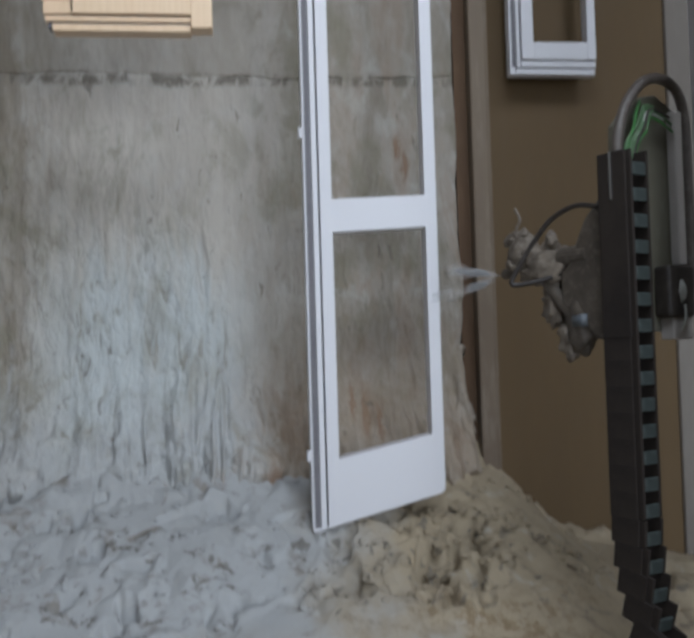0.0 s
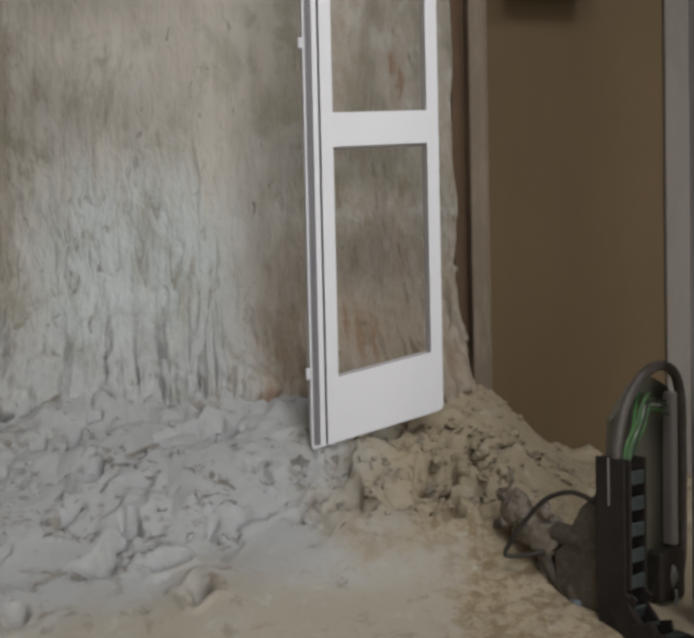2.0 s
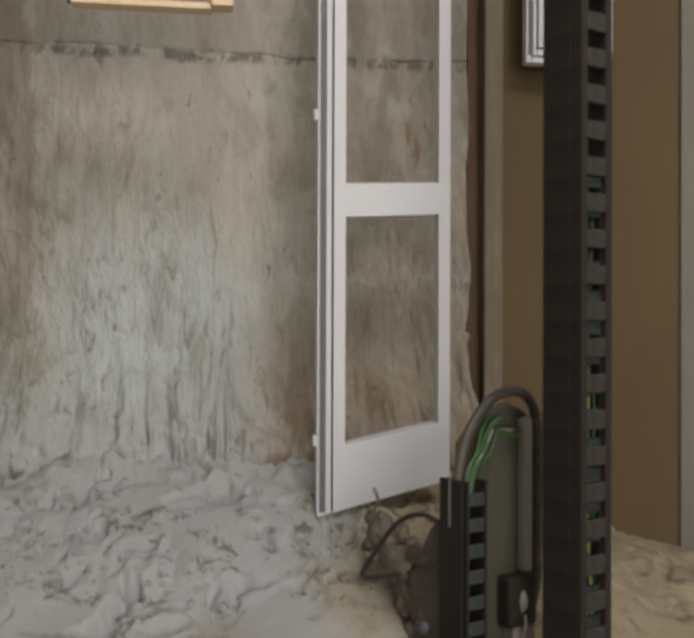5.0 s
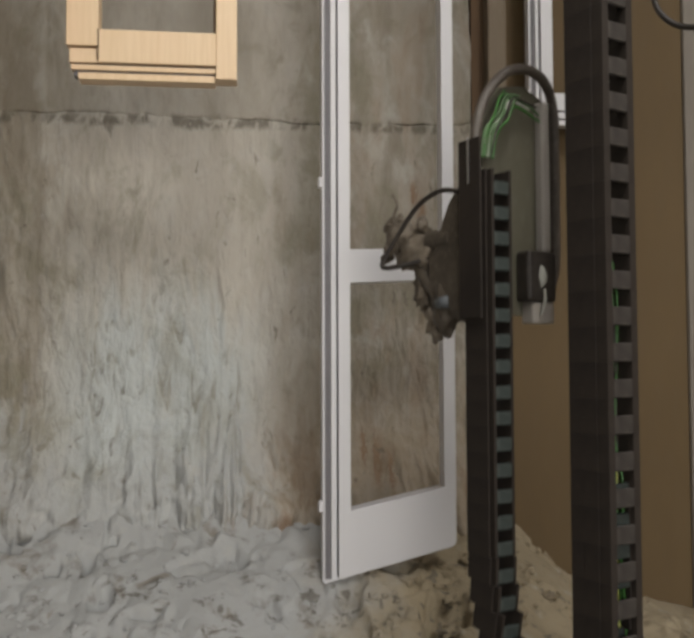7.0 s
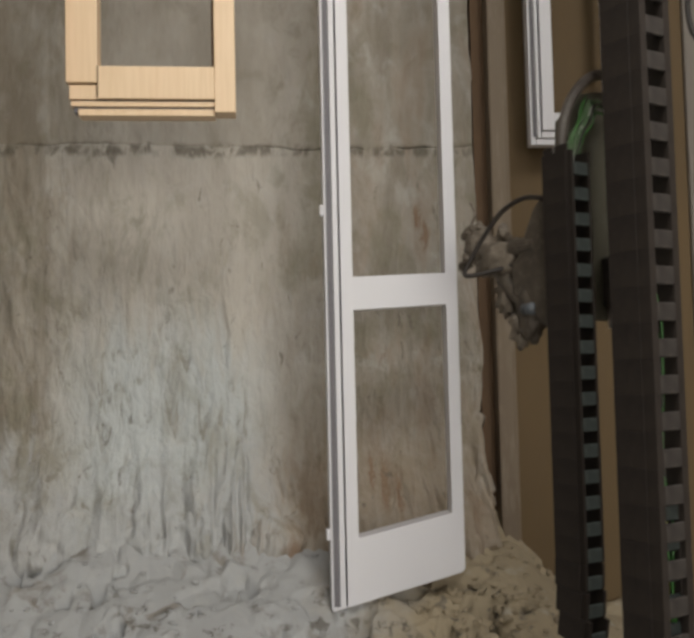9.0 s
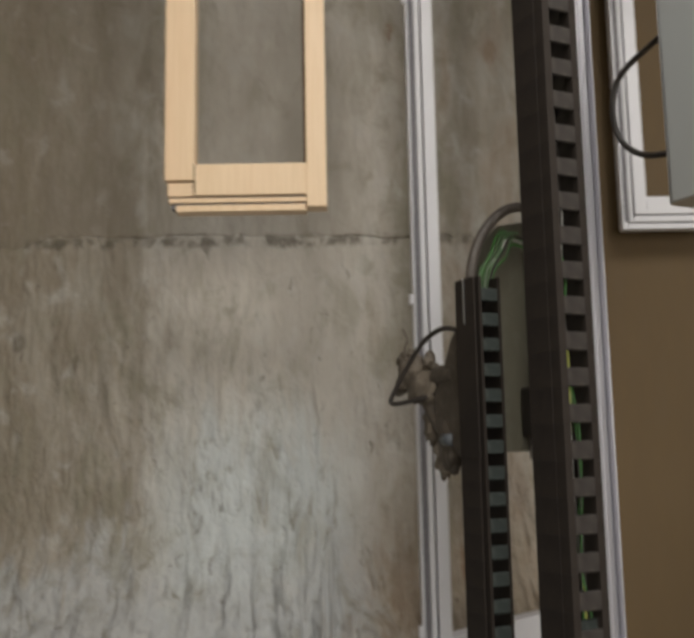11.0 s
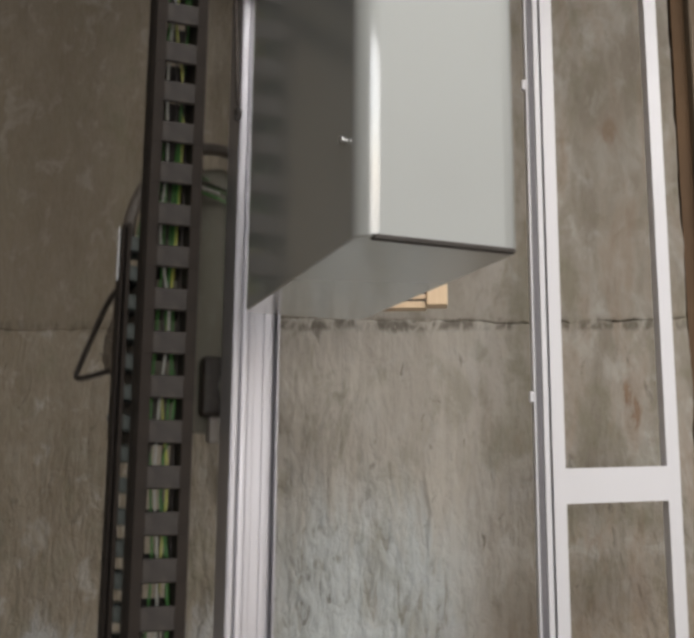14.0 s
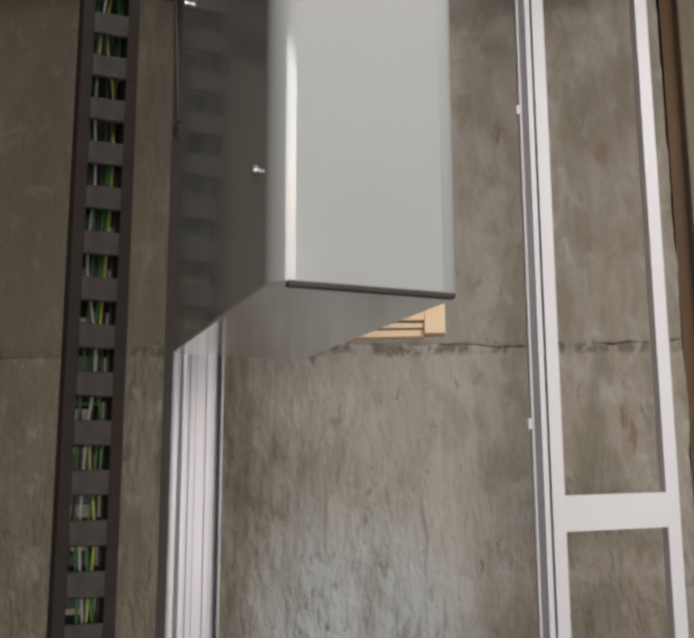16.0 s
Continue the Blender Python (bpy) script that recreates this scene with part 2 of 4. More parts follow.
def wood_material():
    m, nt, bsdf = node_material("pale_pine", 0.45)
    grain = noise_node(nt, 18, (6, 6, 0.3), 5, 0.6)
    band = noise_node(nt, 3, (3, 3, 0.5), 3)
    col = mixed(nt, ramp_node(nt, grain, 0.3, 0.7), (0.72, 0.53, 0.33), (0.78, 0.59, 0.39))
    col = mixed(nt, sum_node(nt, "MULTIPLY", ramp_node(nt, band, 0.4, 0.7), 0.35), col, (0.74, 0.5, 0.31))
    nt.links.new(col, bsdf.inputs["Base Color"])
    bump_node(nt, bsdf, grain, 0.08, 0.001)
    return m


WALL_LOW, WALL_HIGH, CRUST, PINE = overspray("overspray_lower", False), overspray("overspray_upper", True), crust_material(), wood_material()
BROWN = surface("brown_panel", (0.102, 0.064, 0.024), (0.128, 0.082, 0.034), (0.145, 0.098, 0.046), 0.72, 0, 2.2, 30, (1, 1, 0.3), 0.25, 0.1, True)
POST = surface("dusty_timber_post", (0.2, 0.155, 0.105), (0.15, 0.11, 0.075), (0.29, 0.245, 0.19), 0.7, 0, 4, 40, (1, 1, 0.2), 0.5, 0.3, True)
GREY_PILLAR = surface("grey_pillar", (0.36, 0.33, 0.3), (0.3, 0.27, 0.24), (0.42, 0.4, 0.37), 0.7, 0, 3, 40, (1, 1, 0.3), 0.3, 0.2, True)
PILLAR = surface("dull_grey_pillar", (0.22, 0.195, 0.165), (0.185, 0.16, 0.135), (0.27, 0.245, 0.215), 0.7, 0, 3, 40, (1, 1, 0.3), 0.3, 0.2, True)
FLOOR = surface("concrete_floor", (0.27, 0.24, 0.2), (0.2, 0.175, 0.14), (0.36, 0.33, 0.29), 0.8, 0, 2, 50, (1, 1, 1), 0.5, 0.4, True)
HALL = surface("hall_plaster", (0.2, 0.18, 0.155), (0.16, 0.145, 0.125), (0.25, 0.23, 0.2), 0.85, 0, 1.5, 30, (1, 1, 1), 0.3, 0.2, True)
DARK_GAP = surface("dark_gap_brown", (0.13, 0.075, 0.035), (0.09, 0.052, 0.026), (0.18, 0.12, 0.075), 0.8, 0, 3, 40, (1, 1, 0.3), 0.3, 0.2, True)
WHITE = surface("white_lacquer", (0.67, 0.66, 0.68), (0.64, 0.63, 0.645), (0.7, 0.69, 0.7), 0.4, 0, 2, 80, (1, 1, 0.3), 0.15, 0.03)
GROOVE_GREY = surface("groove_grey", (0.13, 0.125, 0.135), (0.16, 0.15, 0.16), (0.2, 0.19, 0.19), 0.6)
CHAIN = surface("black_brown_plastic", (0.016, 0.0115, 0.009), (0.027, 0.02, 0.015), (0.06, 0.046, 0.036), 0.78, 0, 9, 70, (1, 1, 1), 0.2, 0.2)
CHAIN.node_tree.nodes["Principled BSDF"].inputs["Specular IOR Level"].default_value = 0.35
CHAIN_BAR = surface("dusty_chain_bars", (0.022, 0.018, 0.016), (0.048, 0.041, 0.036), (0.09, 0.074, 0.062), 0.6, 0, 14, 60, (1, 1, 1), 0.3, 0.4)
CHAIN_BAR.node_tree.nodes["Principled BSDF"].inputs["Specular IOR Level"].default_value = 0.35
CHAIN_DUST = surface("dusty_green_plastic", (0.022, 0.028, 0.025), (0.04, 0.05, 0.046), (0.13, 0.145, 0.13), 0.55, 0, 9, 70, (1, 1, 1), 0.35, 0.2)
RUBBER = surface("black_rubber", (0.022, 0.017, 0.014), (0.035, 0.028, 0.022), (0.1, 0.085, 0.07), 0.5, 0, 8, 70, (1, 1, 1), 0.3, 0.1)
CONDUIT = surface("dusty_conduit", (0.09, 0.075, 0.062), (0.06, 0.048, 0.04), (0.2, 0.175, 0.15), 0.5, 0, 8, 60, (1, 1, 1), 0.4, 0.15)
GREEN = surface("green_cable", (0.045, 0.17, 0.03), (0.035, 0.12, 0.025), (0.11, 0.24, 0.06), 0.4)
YELLOW = surface("yellow_green_cable", (0.42, 0.42, 0.09), (0.3, 0.34, 0.06), (0.5, 0.48, 0.25), 0.4)
DUSTY_GREEN = surface("dusty_green_wire", (0.085, 0.17, 0.065), (0.07, 0.12, 0.055), (0.22, 0.27, 0.17), 0.55, 0, 12, 70, (1, 1, 1), 0.5)
PALE_CABLE = surface("grey_cable", (0.4, 0.4, 0.36), (0.3, 0.3, 0.27), (0.5, 0.48, 0.45), 0.4)
ALU = surface("brushed_aluminium", (0.55, 0.54, 0.57), (0.46, 0.45, 0.475), (0.61, 0.595, 0.625), 0.42, 0.75, 2, 50, (9, 9, 0.15), 0.5, 0.05)
CABINET = surface("grey_cabinet_enamel", (0.415, 0.43, 0.415), (0.39, 0.4, 0.385), (0.49, 0.49, 0.48), 0.17, 0, 1.5, 60, (1, 1, 1), 0.0, 0.0)
for link in [k for k in CABINET.node_tree.links if k.to_socket.name in ("Roughness", "Normal")]:
    CABINET.node_tree.links.remove(link)
enamel = CABINET.node_tree.nodes["Principled BSDF"]
enamel.inputs["Coat Weight"].default_value, enamel.inputs["Coat Roughness"].default_value, enamel.inputs["Coat IOR"].default_value = 1.0, 0.1, 1.8
PANEL = surface("grey_green_panel", (0.122, 0.113, 0.08), (0.096, 0.087, 0.06), (0.19, 0.185, 0.155), 0.5, 0, 6, 60, (1, 1, 0.4), 0.3, 0.1)
BRACKET = surface("brown_steel", (0.04, 0.03, 0.025), (0.06, 0.045, 0.035), (0.14, 0.115, 0.095), 0.5, 0.2, 7, 60, (1, 1, 1), 0.35, 0.2)
GUN = surface("paint_caked_metal", (0.2, 0.165, 0.125), (0.1, 0.08, 0.06), (0.33, 0.29, 0.24), 0.7, 0, 16, 90, (1, 1, 1), 0.6, 0.6)
WEDGE = surface("dusty_brown_metal", (0.085, 0.068, 0.05), (0.05, 0.039, 0.029), (0.18, 0.152, 0.12), 0.6, 0, 14, 70, (1, 1, 1), 0.45, 0.4)
BLUE = surface("blue_grey_plastic", (0.06, 0.085, 0.11), (0.09, 0.1, 0.11), (0.2, 0.2, 0.2), 0.4)
CHROME = surface("zinc_screw", (0.6, 0.6, 0.6), (0.5, 0.5, 0.5), (0.65, 0.65, 0.65), 0.3, 0.9)


# ---- mesh helpers ----
def thing(name, label, category, m=Matrix(), group="", kind=""):
    ob = new(name)
    ob.matrix_world = m
    return tagged(ob, label, category, group, kind)


def mesh_of(name, bm, material, smooth=False):
    me = bpy.data.meshes.new(name)
    bm.to_mesh(me)
    bm.free()
    me.materials.append(material)
    if smooth:
        me.shade_smooth()
    return me


def part(name, bm, material, parent=None, label="", smooth=False):
    ob = new(name, mesh_of(name, bm, material, smooth))
    if parent:
        ob.parent = parent
    return tagged(ob, label)


def add_box(bm, x0, x1, y0, y1, z0, z1, bevel=0.0, segments=2):
    made = bmesh.ops.create_cube(bm, size=1)["verts"]
    for v in made:
        v.co = ((x0 + x1) / 2 + v.co.x * (x1 - x0), (y0 + y1) / 2 + v.co.y * (y1 - y0), (z0 + z1) / 2 + v.co.z * (z1 - z0))
    if bevel:
        edges = list({e for v in made for e in v.link_edges})
        bmesh.ops.bevel(bm, geom=edges, offset=bevel, segments=segments, profile=0.5, affect="EDGES")
    return bm


def box_bm(x0, x1, y0, y1, z0, z1, bevel=0.0, segments=2):
    return add_box(bmesh.new(), x0, x1, y0, y1, z0, z1, bevel, segments)


def prism_bm(outline, y0, y1, bevel=0.0):
    """A solid from an outline of (x, z) corners, anticlockwise seen from the front, between two depths."""
    bm = bmesh.new()
    front = [bm.verts.new((x, y0, z)) for x, z in outline]
    back = [bm.verts.new((x, y1, z)) for x, z in outline]
    bm.faces.new(front)
    bm.faces.new(back[::-1])
    n = len(outline)
    for i in range(n):
        bm.faces.new((front[i], back[i], back[(i + 1) % n], front[(i + 1) % n]))
    bmesh.ops.recalc_face_normals(bm, faces=bm.faces)
    if bevel:
        bmesh.ops.bevel(bm, geom=list(bm.edges), offset=bevel, segments=2, profile=0.5, affect="EDGES")
    return bm


def add_cylinder(bm, centre, radius, length, axis="Z", segments=20, radius2=None):
    turn = {"X": pose(0, 0, 0, 0, 90, 0), "Y": pose(0, 0, 0, 90, 0, 0), "Z": Matrix()}[axis]
    bmesh.ops.create_cone(bm, cap_ends=True, segments=segments, radius1=radius, radius2=radius if radius2 is None else radius2,
                          depth=length, matrix=Matrix.Translation(centre) @ turn)
    return bm


def tube_bm(points, radius, sides=10, steps=10):
    """A round tube along a smooth line through the points."""
    pts = [Vector(p) for p in points]
    line = []
    for i in range(len(pts) - 1):
        a, b, c, d = pts[max(i - 1, 0)], pts[i], pts[i + 1], pts[min(i + 2, len(pts) - 1)]
        for k in range(steps):
            t = k / steps
            line.append(0.5 * ((2 * b) + (c - a) * t + (2 * a - 5 * b + 4 * c - d) * t * t + (3 * b - a - 3 * c + d) * t ** 3))
    line.append(pts[-1])
    bm = bmesh.new()
    rings, side = [], None
    for i, p in enumerate(line):
        way = (line[min(i + 1, len(line) - 1)] - line[max(i - 1, 0)]).normalized()
        if side is None:
            side = way.orthogonal().normalized()
        side = (side - way * side.dot(way)).normalized()
        up = way.cross(side)
        rings.append([bm.verts.new(p + radius * (side * math.cos(2 * math.pi * k / sides) + up * math.sin(2 * math.pi * k / sides))) for k in range(sides)])
    for r0, r1 in zip(rings, rings[1:]):
        for k in range(sides):
            bm.faces.new((r0[k], r0[(k + 1) % sides], r1[(k + 1) % sides], r1[k]))
    bm.faces.new(rings[0][::-1])
    bm.faces.new(rings[-1])
    return bm


def value_noise(x, y, seed):
    """Smooth lattice noise in 0..1 on arrays."""
    table = np.random.RandomState(seed).rand(256, 256)
    xi, yi = np.floor(x).astype(int), np.floor(y).astype(int)
    fx, fy = x - xi, y - yi
    fx, fy = fx * fx * (3 - 2 * fx), fy * fy * (3 - 2 * fy)
    v = lambda i, j: table[(xi + i) % 256, (yi + j) % 256]
    return (v(0, 0) * (1 - fx) + v(1, 0) * fx) * (1 - fy) + (v(0, 1) * (1 - fx) + v(1, 1) * fx) * fy


def fbm(x, y, seed, octaves=4, gain=0.5):
    total, amp, norm = 0, 1.0, 0
    for k in range(octaves):
        total = total + amp * value_noise(x * 2 ** k, y * 2 ** k, seed + k)
        norm += amp
        amp *= gain
    return total / norm


def ease(v, lo, hi):
    t = np.clip((v - lo) / (hi - lo), 0, 1)
    return t * t * (3 - 2 * t)


def sheet_mesh(name, grid, material):
    """A smooth mesh from an array of rows x columns x 3."""
    rows, cols = grid.shape[:2]
    idx = np.arange(rows * cols).reshape(rows, cols)
    quads = np.stack([idx[:-1, :-1], idx[:-1, 1:], idx[1:, 1:], idx[1:, :-1]], -1).reshape(-1, 4)
    me = bpy.data.meshes.new(name)
    me.from_pydata(grid.reshape(-1, 3).tolist(), [], quads.tolist())
    me.materials.append(material)
    me.shade_smooth()
    return me


# ---- the booth, and an added unseen hall round it ----
WALL_Y, PLINTH = 2.36, 0.43


def structure(name, x0, x1, y0, y1, z0, z1, material, label, bevel=0.0):
    return tagged(part(name, box_bm(x0, x1, y0, y1, z0, z1, bevel), material), label, name.split("_")[0], kind="structure")


structure("floor", -3.2, 3.2, -3.2, 2.9, -0.1, 0.0, FLOOR, "dusty grey concrete floor of the machine aisle")
structure("floor_booth", -3.0, 3.0, 1.39, 2.42, 0.0, PLINTH, FLOOR, "raised concrete booth floor under dried paint dust")
# ceiling and outer walls are unseen, added to enclose and bound the light
structure("ceiling", -3.2, 3.2, -3.2, 2.9, 3.12, 3.22, HALL, "unseen plain ceiling added to close the hall")
structure("wall_west", -3.2, -3.0, -3.2, 2.9, 0.0, 3.12, HALL, "unseen plain plaster side wall added to close the hall")
structure("wall_east", 3.0, 3.2, -3.2, 2.9, 0.0, 3.12, HALL, "unseen plain plaster side wall added to close the hall")
structure("wall_south_west", -3.0, -0.75, -3.2, -3.0, 0.0, 3.12, HALL, "unseen plain wall added beside the assumed door opening")
structure("wall_south_east", 2.55, 3.0, -3.2, -3.0, 0.0, 3.12, HALL, "unseen plain wall added beside the assumed door opening")
structure("wall_south_lintel", -0.75, 2.55, -3.2, -3.0, 2.9, 3.12, HALL, "unseen plain lintel added over the assumed door opening")
structure("wall_north_core", -3.0, 0.384, WALL_Y + 0.045, 2.6, PLINTH, 3.12, DARK_GAP, "dark masonry behind the coated wall panels")
structure("wall_north_back", 0.384, 3.0, WALL_Y + 0.09, 2.6, PLINTH, 3.12, DARK_GAP, "dark masonry behind the brown panels")
structure("trim_gap", 0.3845, 0.4195, WALL_Y + 0.012, WALL_Y + 0.09, PLINTH, 3.12, DARK_GAP, "dark brown recessed strip beside the post")
structure("trim_post", 0.42, 0.468, WALL_Y - 0.03, WALL_Y + 0.09, PLINTH, 3.12, POST, "dusty pale brown timber post at the wall joint", 0.006)
structure("trim_batten", 0.452, 0.478, WALL_Y - 0.012, WALL_Y + 0.085, PLINTH, 3.12, POST, "thin dusty batten along the brown panel", 0.004)
structure("wall_panel_brown", 0.478, 0.99, WALL_Y, WALL_Y + 0.09, PLINTH, 3.12, BROWN, "smooth brown panel wall with faint stains")
structure("pillar_grey", 0.99, 1.16, WALL_Y - 0.015, WALL_Y + 0.09, PLINTH, 3.12, PILLAR, "pale grey painted pillar beside the brown panel", 0.006)
structure("wall_panel_brown_2", 1.16, 3.0, WALL_Y, WALL_Y + 0.09, PLINTH, 3.12, BROWN, "smooth brown panel wall with faint stains")


def coated_wall(name, z0, z1, upper, material, label):
    xs = np.concatenate([np.linspace(-3.0, -1.15, 90, endpoint=False), np.linspace(-1.15, 0.378, 410)])
    zs = np.linspace(0, 1, int((z1 - z0) / 0.007))
    x, u = np.meshgrid(xs, zs)
    line = 0.012 * (fbm(x * 26, x * 0 + 2, 39, 3) - 0.5) + 0.026 * (fbm(x * 2.4 + 5, x * 0, 37, 3) - 0.5) + 0.014 * ease(x, -0.4, -1.0) - 0.03 * ease(x, -1.0, -1.12)
    gap = 0.01 * ease(fbm(x * 9, x * 0 + 7, 33, 4), 0.45, 0.6) * (0.35 + 0.2 * ease(x, -0.5, -0.1)) + 0.008 * (fbm(x * 45, x * 0, 31, 2) - 0.5)
    edge = line + (np.maximum(gap, 0) if upper else 0)
    z = z0 + u * (z1 - z0) + edge * ((1 - u) if upper else u)
    runs = fbm(x * 24, z * 6, 3, 5, 0.58) - 0.5
    bulge = fbm(x * 6, z * 4, 9, 3) - 0.5
    crease = np.abs(fbm(x * 12 + 3, z * 5, 17, 4, 0.55) - 0.5)
    patch = 0.4 + 0.6 * ease(fbm(x * 3, z * 2.5, 19, 3), 0.4, 0.62)
    amp = (0.45 + 0.55 * ease(z, 1.8, 1.2)) * patch if not upper else 0.22
    thick = amp * (0.034 * runs + 0.034 * bulge + 0.05 * np.minimum(crease, 0.12)) + 0.012 * (fbm(x * 55, z * 26, 23, 3) - 0.5) * amp
    if upper:
        flare = 0
    else:
        # hanging folds of dried runs, thickest in one ragged column
        sway = 0.05 * (fbm(x * 5, z * 4, 47, 3) - 0.5)
        fold = 1 - np.abs(fbm((x + sway) * 26, z * 3.4, 29, 3, 0.5) - 0.5) * 4
        column = np.exp(-((x + sway * 1.5 + 0.27) / 0.05) ** 2)
        deep = ease(z, 1.6, 1.3) * ease(x, -0.95, -0.6) * (0.008 + 0.016 * column) + 0.012 * ease(z, 1.1, 0.9)
        thick = thick + deep * np.maximum(fold, 0) * patch
        flare = 0.07 * ease(z, 1.1, 0.8) + (0.03 + 0.09 * np.abs(fbm(x * 7, z * 7, 41, 4) - 0.5) * 2 + 0.07 * fbm(x * 3, z * 3, 43, 2)) * ease(z, 1.14, 0.76)
    lip = 0.0035 * ease(fbm(x * 9, x * 0 + 3, 35, 3), 0.46, 0.6) * ease((1 - u) if not upper else u, 0.012, 0.0)
    y = WALL_Y - 0.012 - thick - flare + lip + (0.003 if upper else 0)
    # the ragged free edge beside the dark joint
    x = x + ease(x, 0.2, 0.378) * 0.02 * (fbm(z * 7, z * 0 + 2, 51, 4) - 0.62)
    ob = new(name, sheet_mesh(name, np.stack([x, y, z], -1), material))
    solid = ob.modifiers.new("solid", "SOLIDIFY")
    solid.thickness, solid.offset = 0.03, -1.0
    return tagged(ob, label, "wall", kind="structure")


coated_wall("wall_north_lower", PLINTH, 1.8595, False, WALL_LOW, "rough grey wall coated in dried paint runs")
coated_wall("wall_north_upper", 1.857, 3.12, True, WALL_HIGH, "stained grey brown wall sheet above the joint")


# hollows with raised rims in the crust: x, y and radius
HOLLOWS = ((-0.376, 1.75, 0.034), (-0.312, 1.65, 0.036), (-0.219, 1.855, 0.03), (-0.069, 1.86, 0.034), (0.204, 1.795, 0.028), (-0.567, 1.89, 0.034),
           (-0.633, 1.665, 0.038), (-0.455, 1.945, 0.03), (-0.188, 1.96, 0.04), (0.142, 1.91, 0.034), (0.245, 1.92, 0.03))


def heap_height(x, y):
    """Height of the dried paint heap over the booth floor: smooth powder in front, broken crust towards the wall."""
    back = ease(y, 1.35, 2.5)
    side = 0.40 + 0.05 * ease(x, 0.0, 0.3) - 0.28 * ease(x, 0.33, 0.72) - 0.08 * ease(x, 0.72, 0.95)
    big = fbm(x * 3.5, y * 3.5, 61, 3) - 0.5
    bend = fbm(x * 7 + 4, y * 7, 63, 3) - 0.5
    crest = ease(y + 0.25 * bend, 1.74, 1.88)
    where = ease(fbm(x * 4.5 + 2, y * 4.5, 87, 3), 0.42, 0.58)
    lumps = np.abs(fbm(x * 9, y * 9, 71, 3, 0.45) - 0.5) * 2
    crumbs = np.abs(fbm(x * 24, y * 24, 81, 2) - 0.5) * 2
    pits = ease(fbm(x * 11 + 9, y * 11, 91, 3), 0.6, 0.645)
    broken = crest * (0.22 + 0.78 * where)
    h = 0.04 + side * back + 0.06 * big * ease(y, 1.6, 1.8) + broken * ((0.024 + 0.036 * ease(x, -0.25, 0.15)) * (lumps - 0.22) + 0.014 * (crumbs - 0.3) - 0.05 * pits)
    h = h + 0.055 * ease(y, 2.08, 2.4) * ease(x, 0.05, -0.2) * (0.6 + 0.8 * big + lumps)
    h = h + 0.035 * (fbm(x * 4, y * 5, 95, 2) - 0.5)
    grainy = ease(x, 0.05, 0.2) * ease(x, 0.55, 0.4) * (1 - crest)
    h = h + 0.012 * grainy * (fbm(x * 38, y * 22, 97, 3) - 0.5)
    for hx, hy, r in HOLLOWS:
        d = np.hypot(x - hx + 0.12 * bend + 0.03 * (crumbs - 0.3), y - hy + 0.09 * (lumps - 0.3)) / r
        h = h - 0.03 * ease(d, 0.75, 0.35) + 0.007 * np.exp(-((d - 1.3) / 0.32) ** 2) * (0.4 + 1.2 * where)
    return np.maximum(h * (1 - 0.6 * ease(x, 0.9, 1.4)), 0.012 + 0.004 * crumbs)


def crumb(bm, rnd, cx, cy, s, sink):
    """One ragged clod resting in the crust."""
    cz = PLINTH + float(heap_height(np.array([[cx]]), np.array([[cy]]))[0, 0]) - sink * s
    got = bmesh.ops.create_icosphere(bm, subdivisions=3 if s > 0.014 else 2, radius=1)["verts"]
    turn = Euler((rnd.uniform(-0.6, 0.6), rnd.uniform(-0.6, 0.6), rnd.uniform(0, 6))).to_matrix()
    off = Vector((rnd.uniform(0, 99), 0, 0))
    for v in got:
        k = 0.8 + 0.7 * noise.noise(v.co * 1.6 + off) + 0.6 * noise.noise(v.co * 3.9 + off)
        v.co = Vector((cx, cy, cz)) + turn @ Vector((v.co.x * s * k * 1.35, v.co.y * s * k, v.co.z * s * k * 0.62))


def heap():
    xs = np.concatenate([np.linspace(-2.99, -1.1, 120, endpoint=False), np.linspace(-1.1, 1.0, 480, endpoint=False), np.linspace(1.0, 2.2, 80)])
    x, y = np.meshgrid(xs, np.linspace(1.39, 2.40, 230))
    ob = new("paint_dust_heap", sheet_mesh("paint_dust_heap", np.stack([x, y, PLINTH + heap_height(x, y)], -1), CRUST))
    tagged(ob, "crusted heap of pale grey and sandy dried paint dust", "dust heap", kind="stuff")
    # loose crumbs, and clods in clusters along the broken crust
    bm, rnd = bmesh.new(), random.Random(4)
    for _ in range(260):
        cx, cy = rnd.uniform(-1.0, 0.72), rnd.uniform(1.8, 2.26)
        crumb(bm, rnd, cx, cy, rnd.uniform(0.004, 0.011), 0.1)
    tagged(part("paint_flakes", bm, CRUST, None, "", True), "loose crumbs of dried paint on the heap", "flakes", kind="stuff")
    bm = bmesh.new()
    for _ in range(26):
        kx, ky = rnd.triangular(-0.45, 0.7, 0.25), rnd.triangular(1.82, 2.2, 1.93)
        for _ in range(rnd.choice((2, 3, 4, 5))):
            crumb(bm, rnd, kx + rnd.gauss(0, 0.035), ky + rnd.gauss(0, 0.025), rnd.uniform(0.01, 0.024), 0.35)
    tagged(part("paint_clods", bm, CRUST, None, "", True), "clods of broken paint crust on the heap", "clods", kind="stuff")


heap()


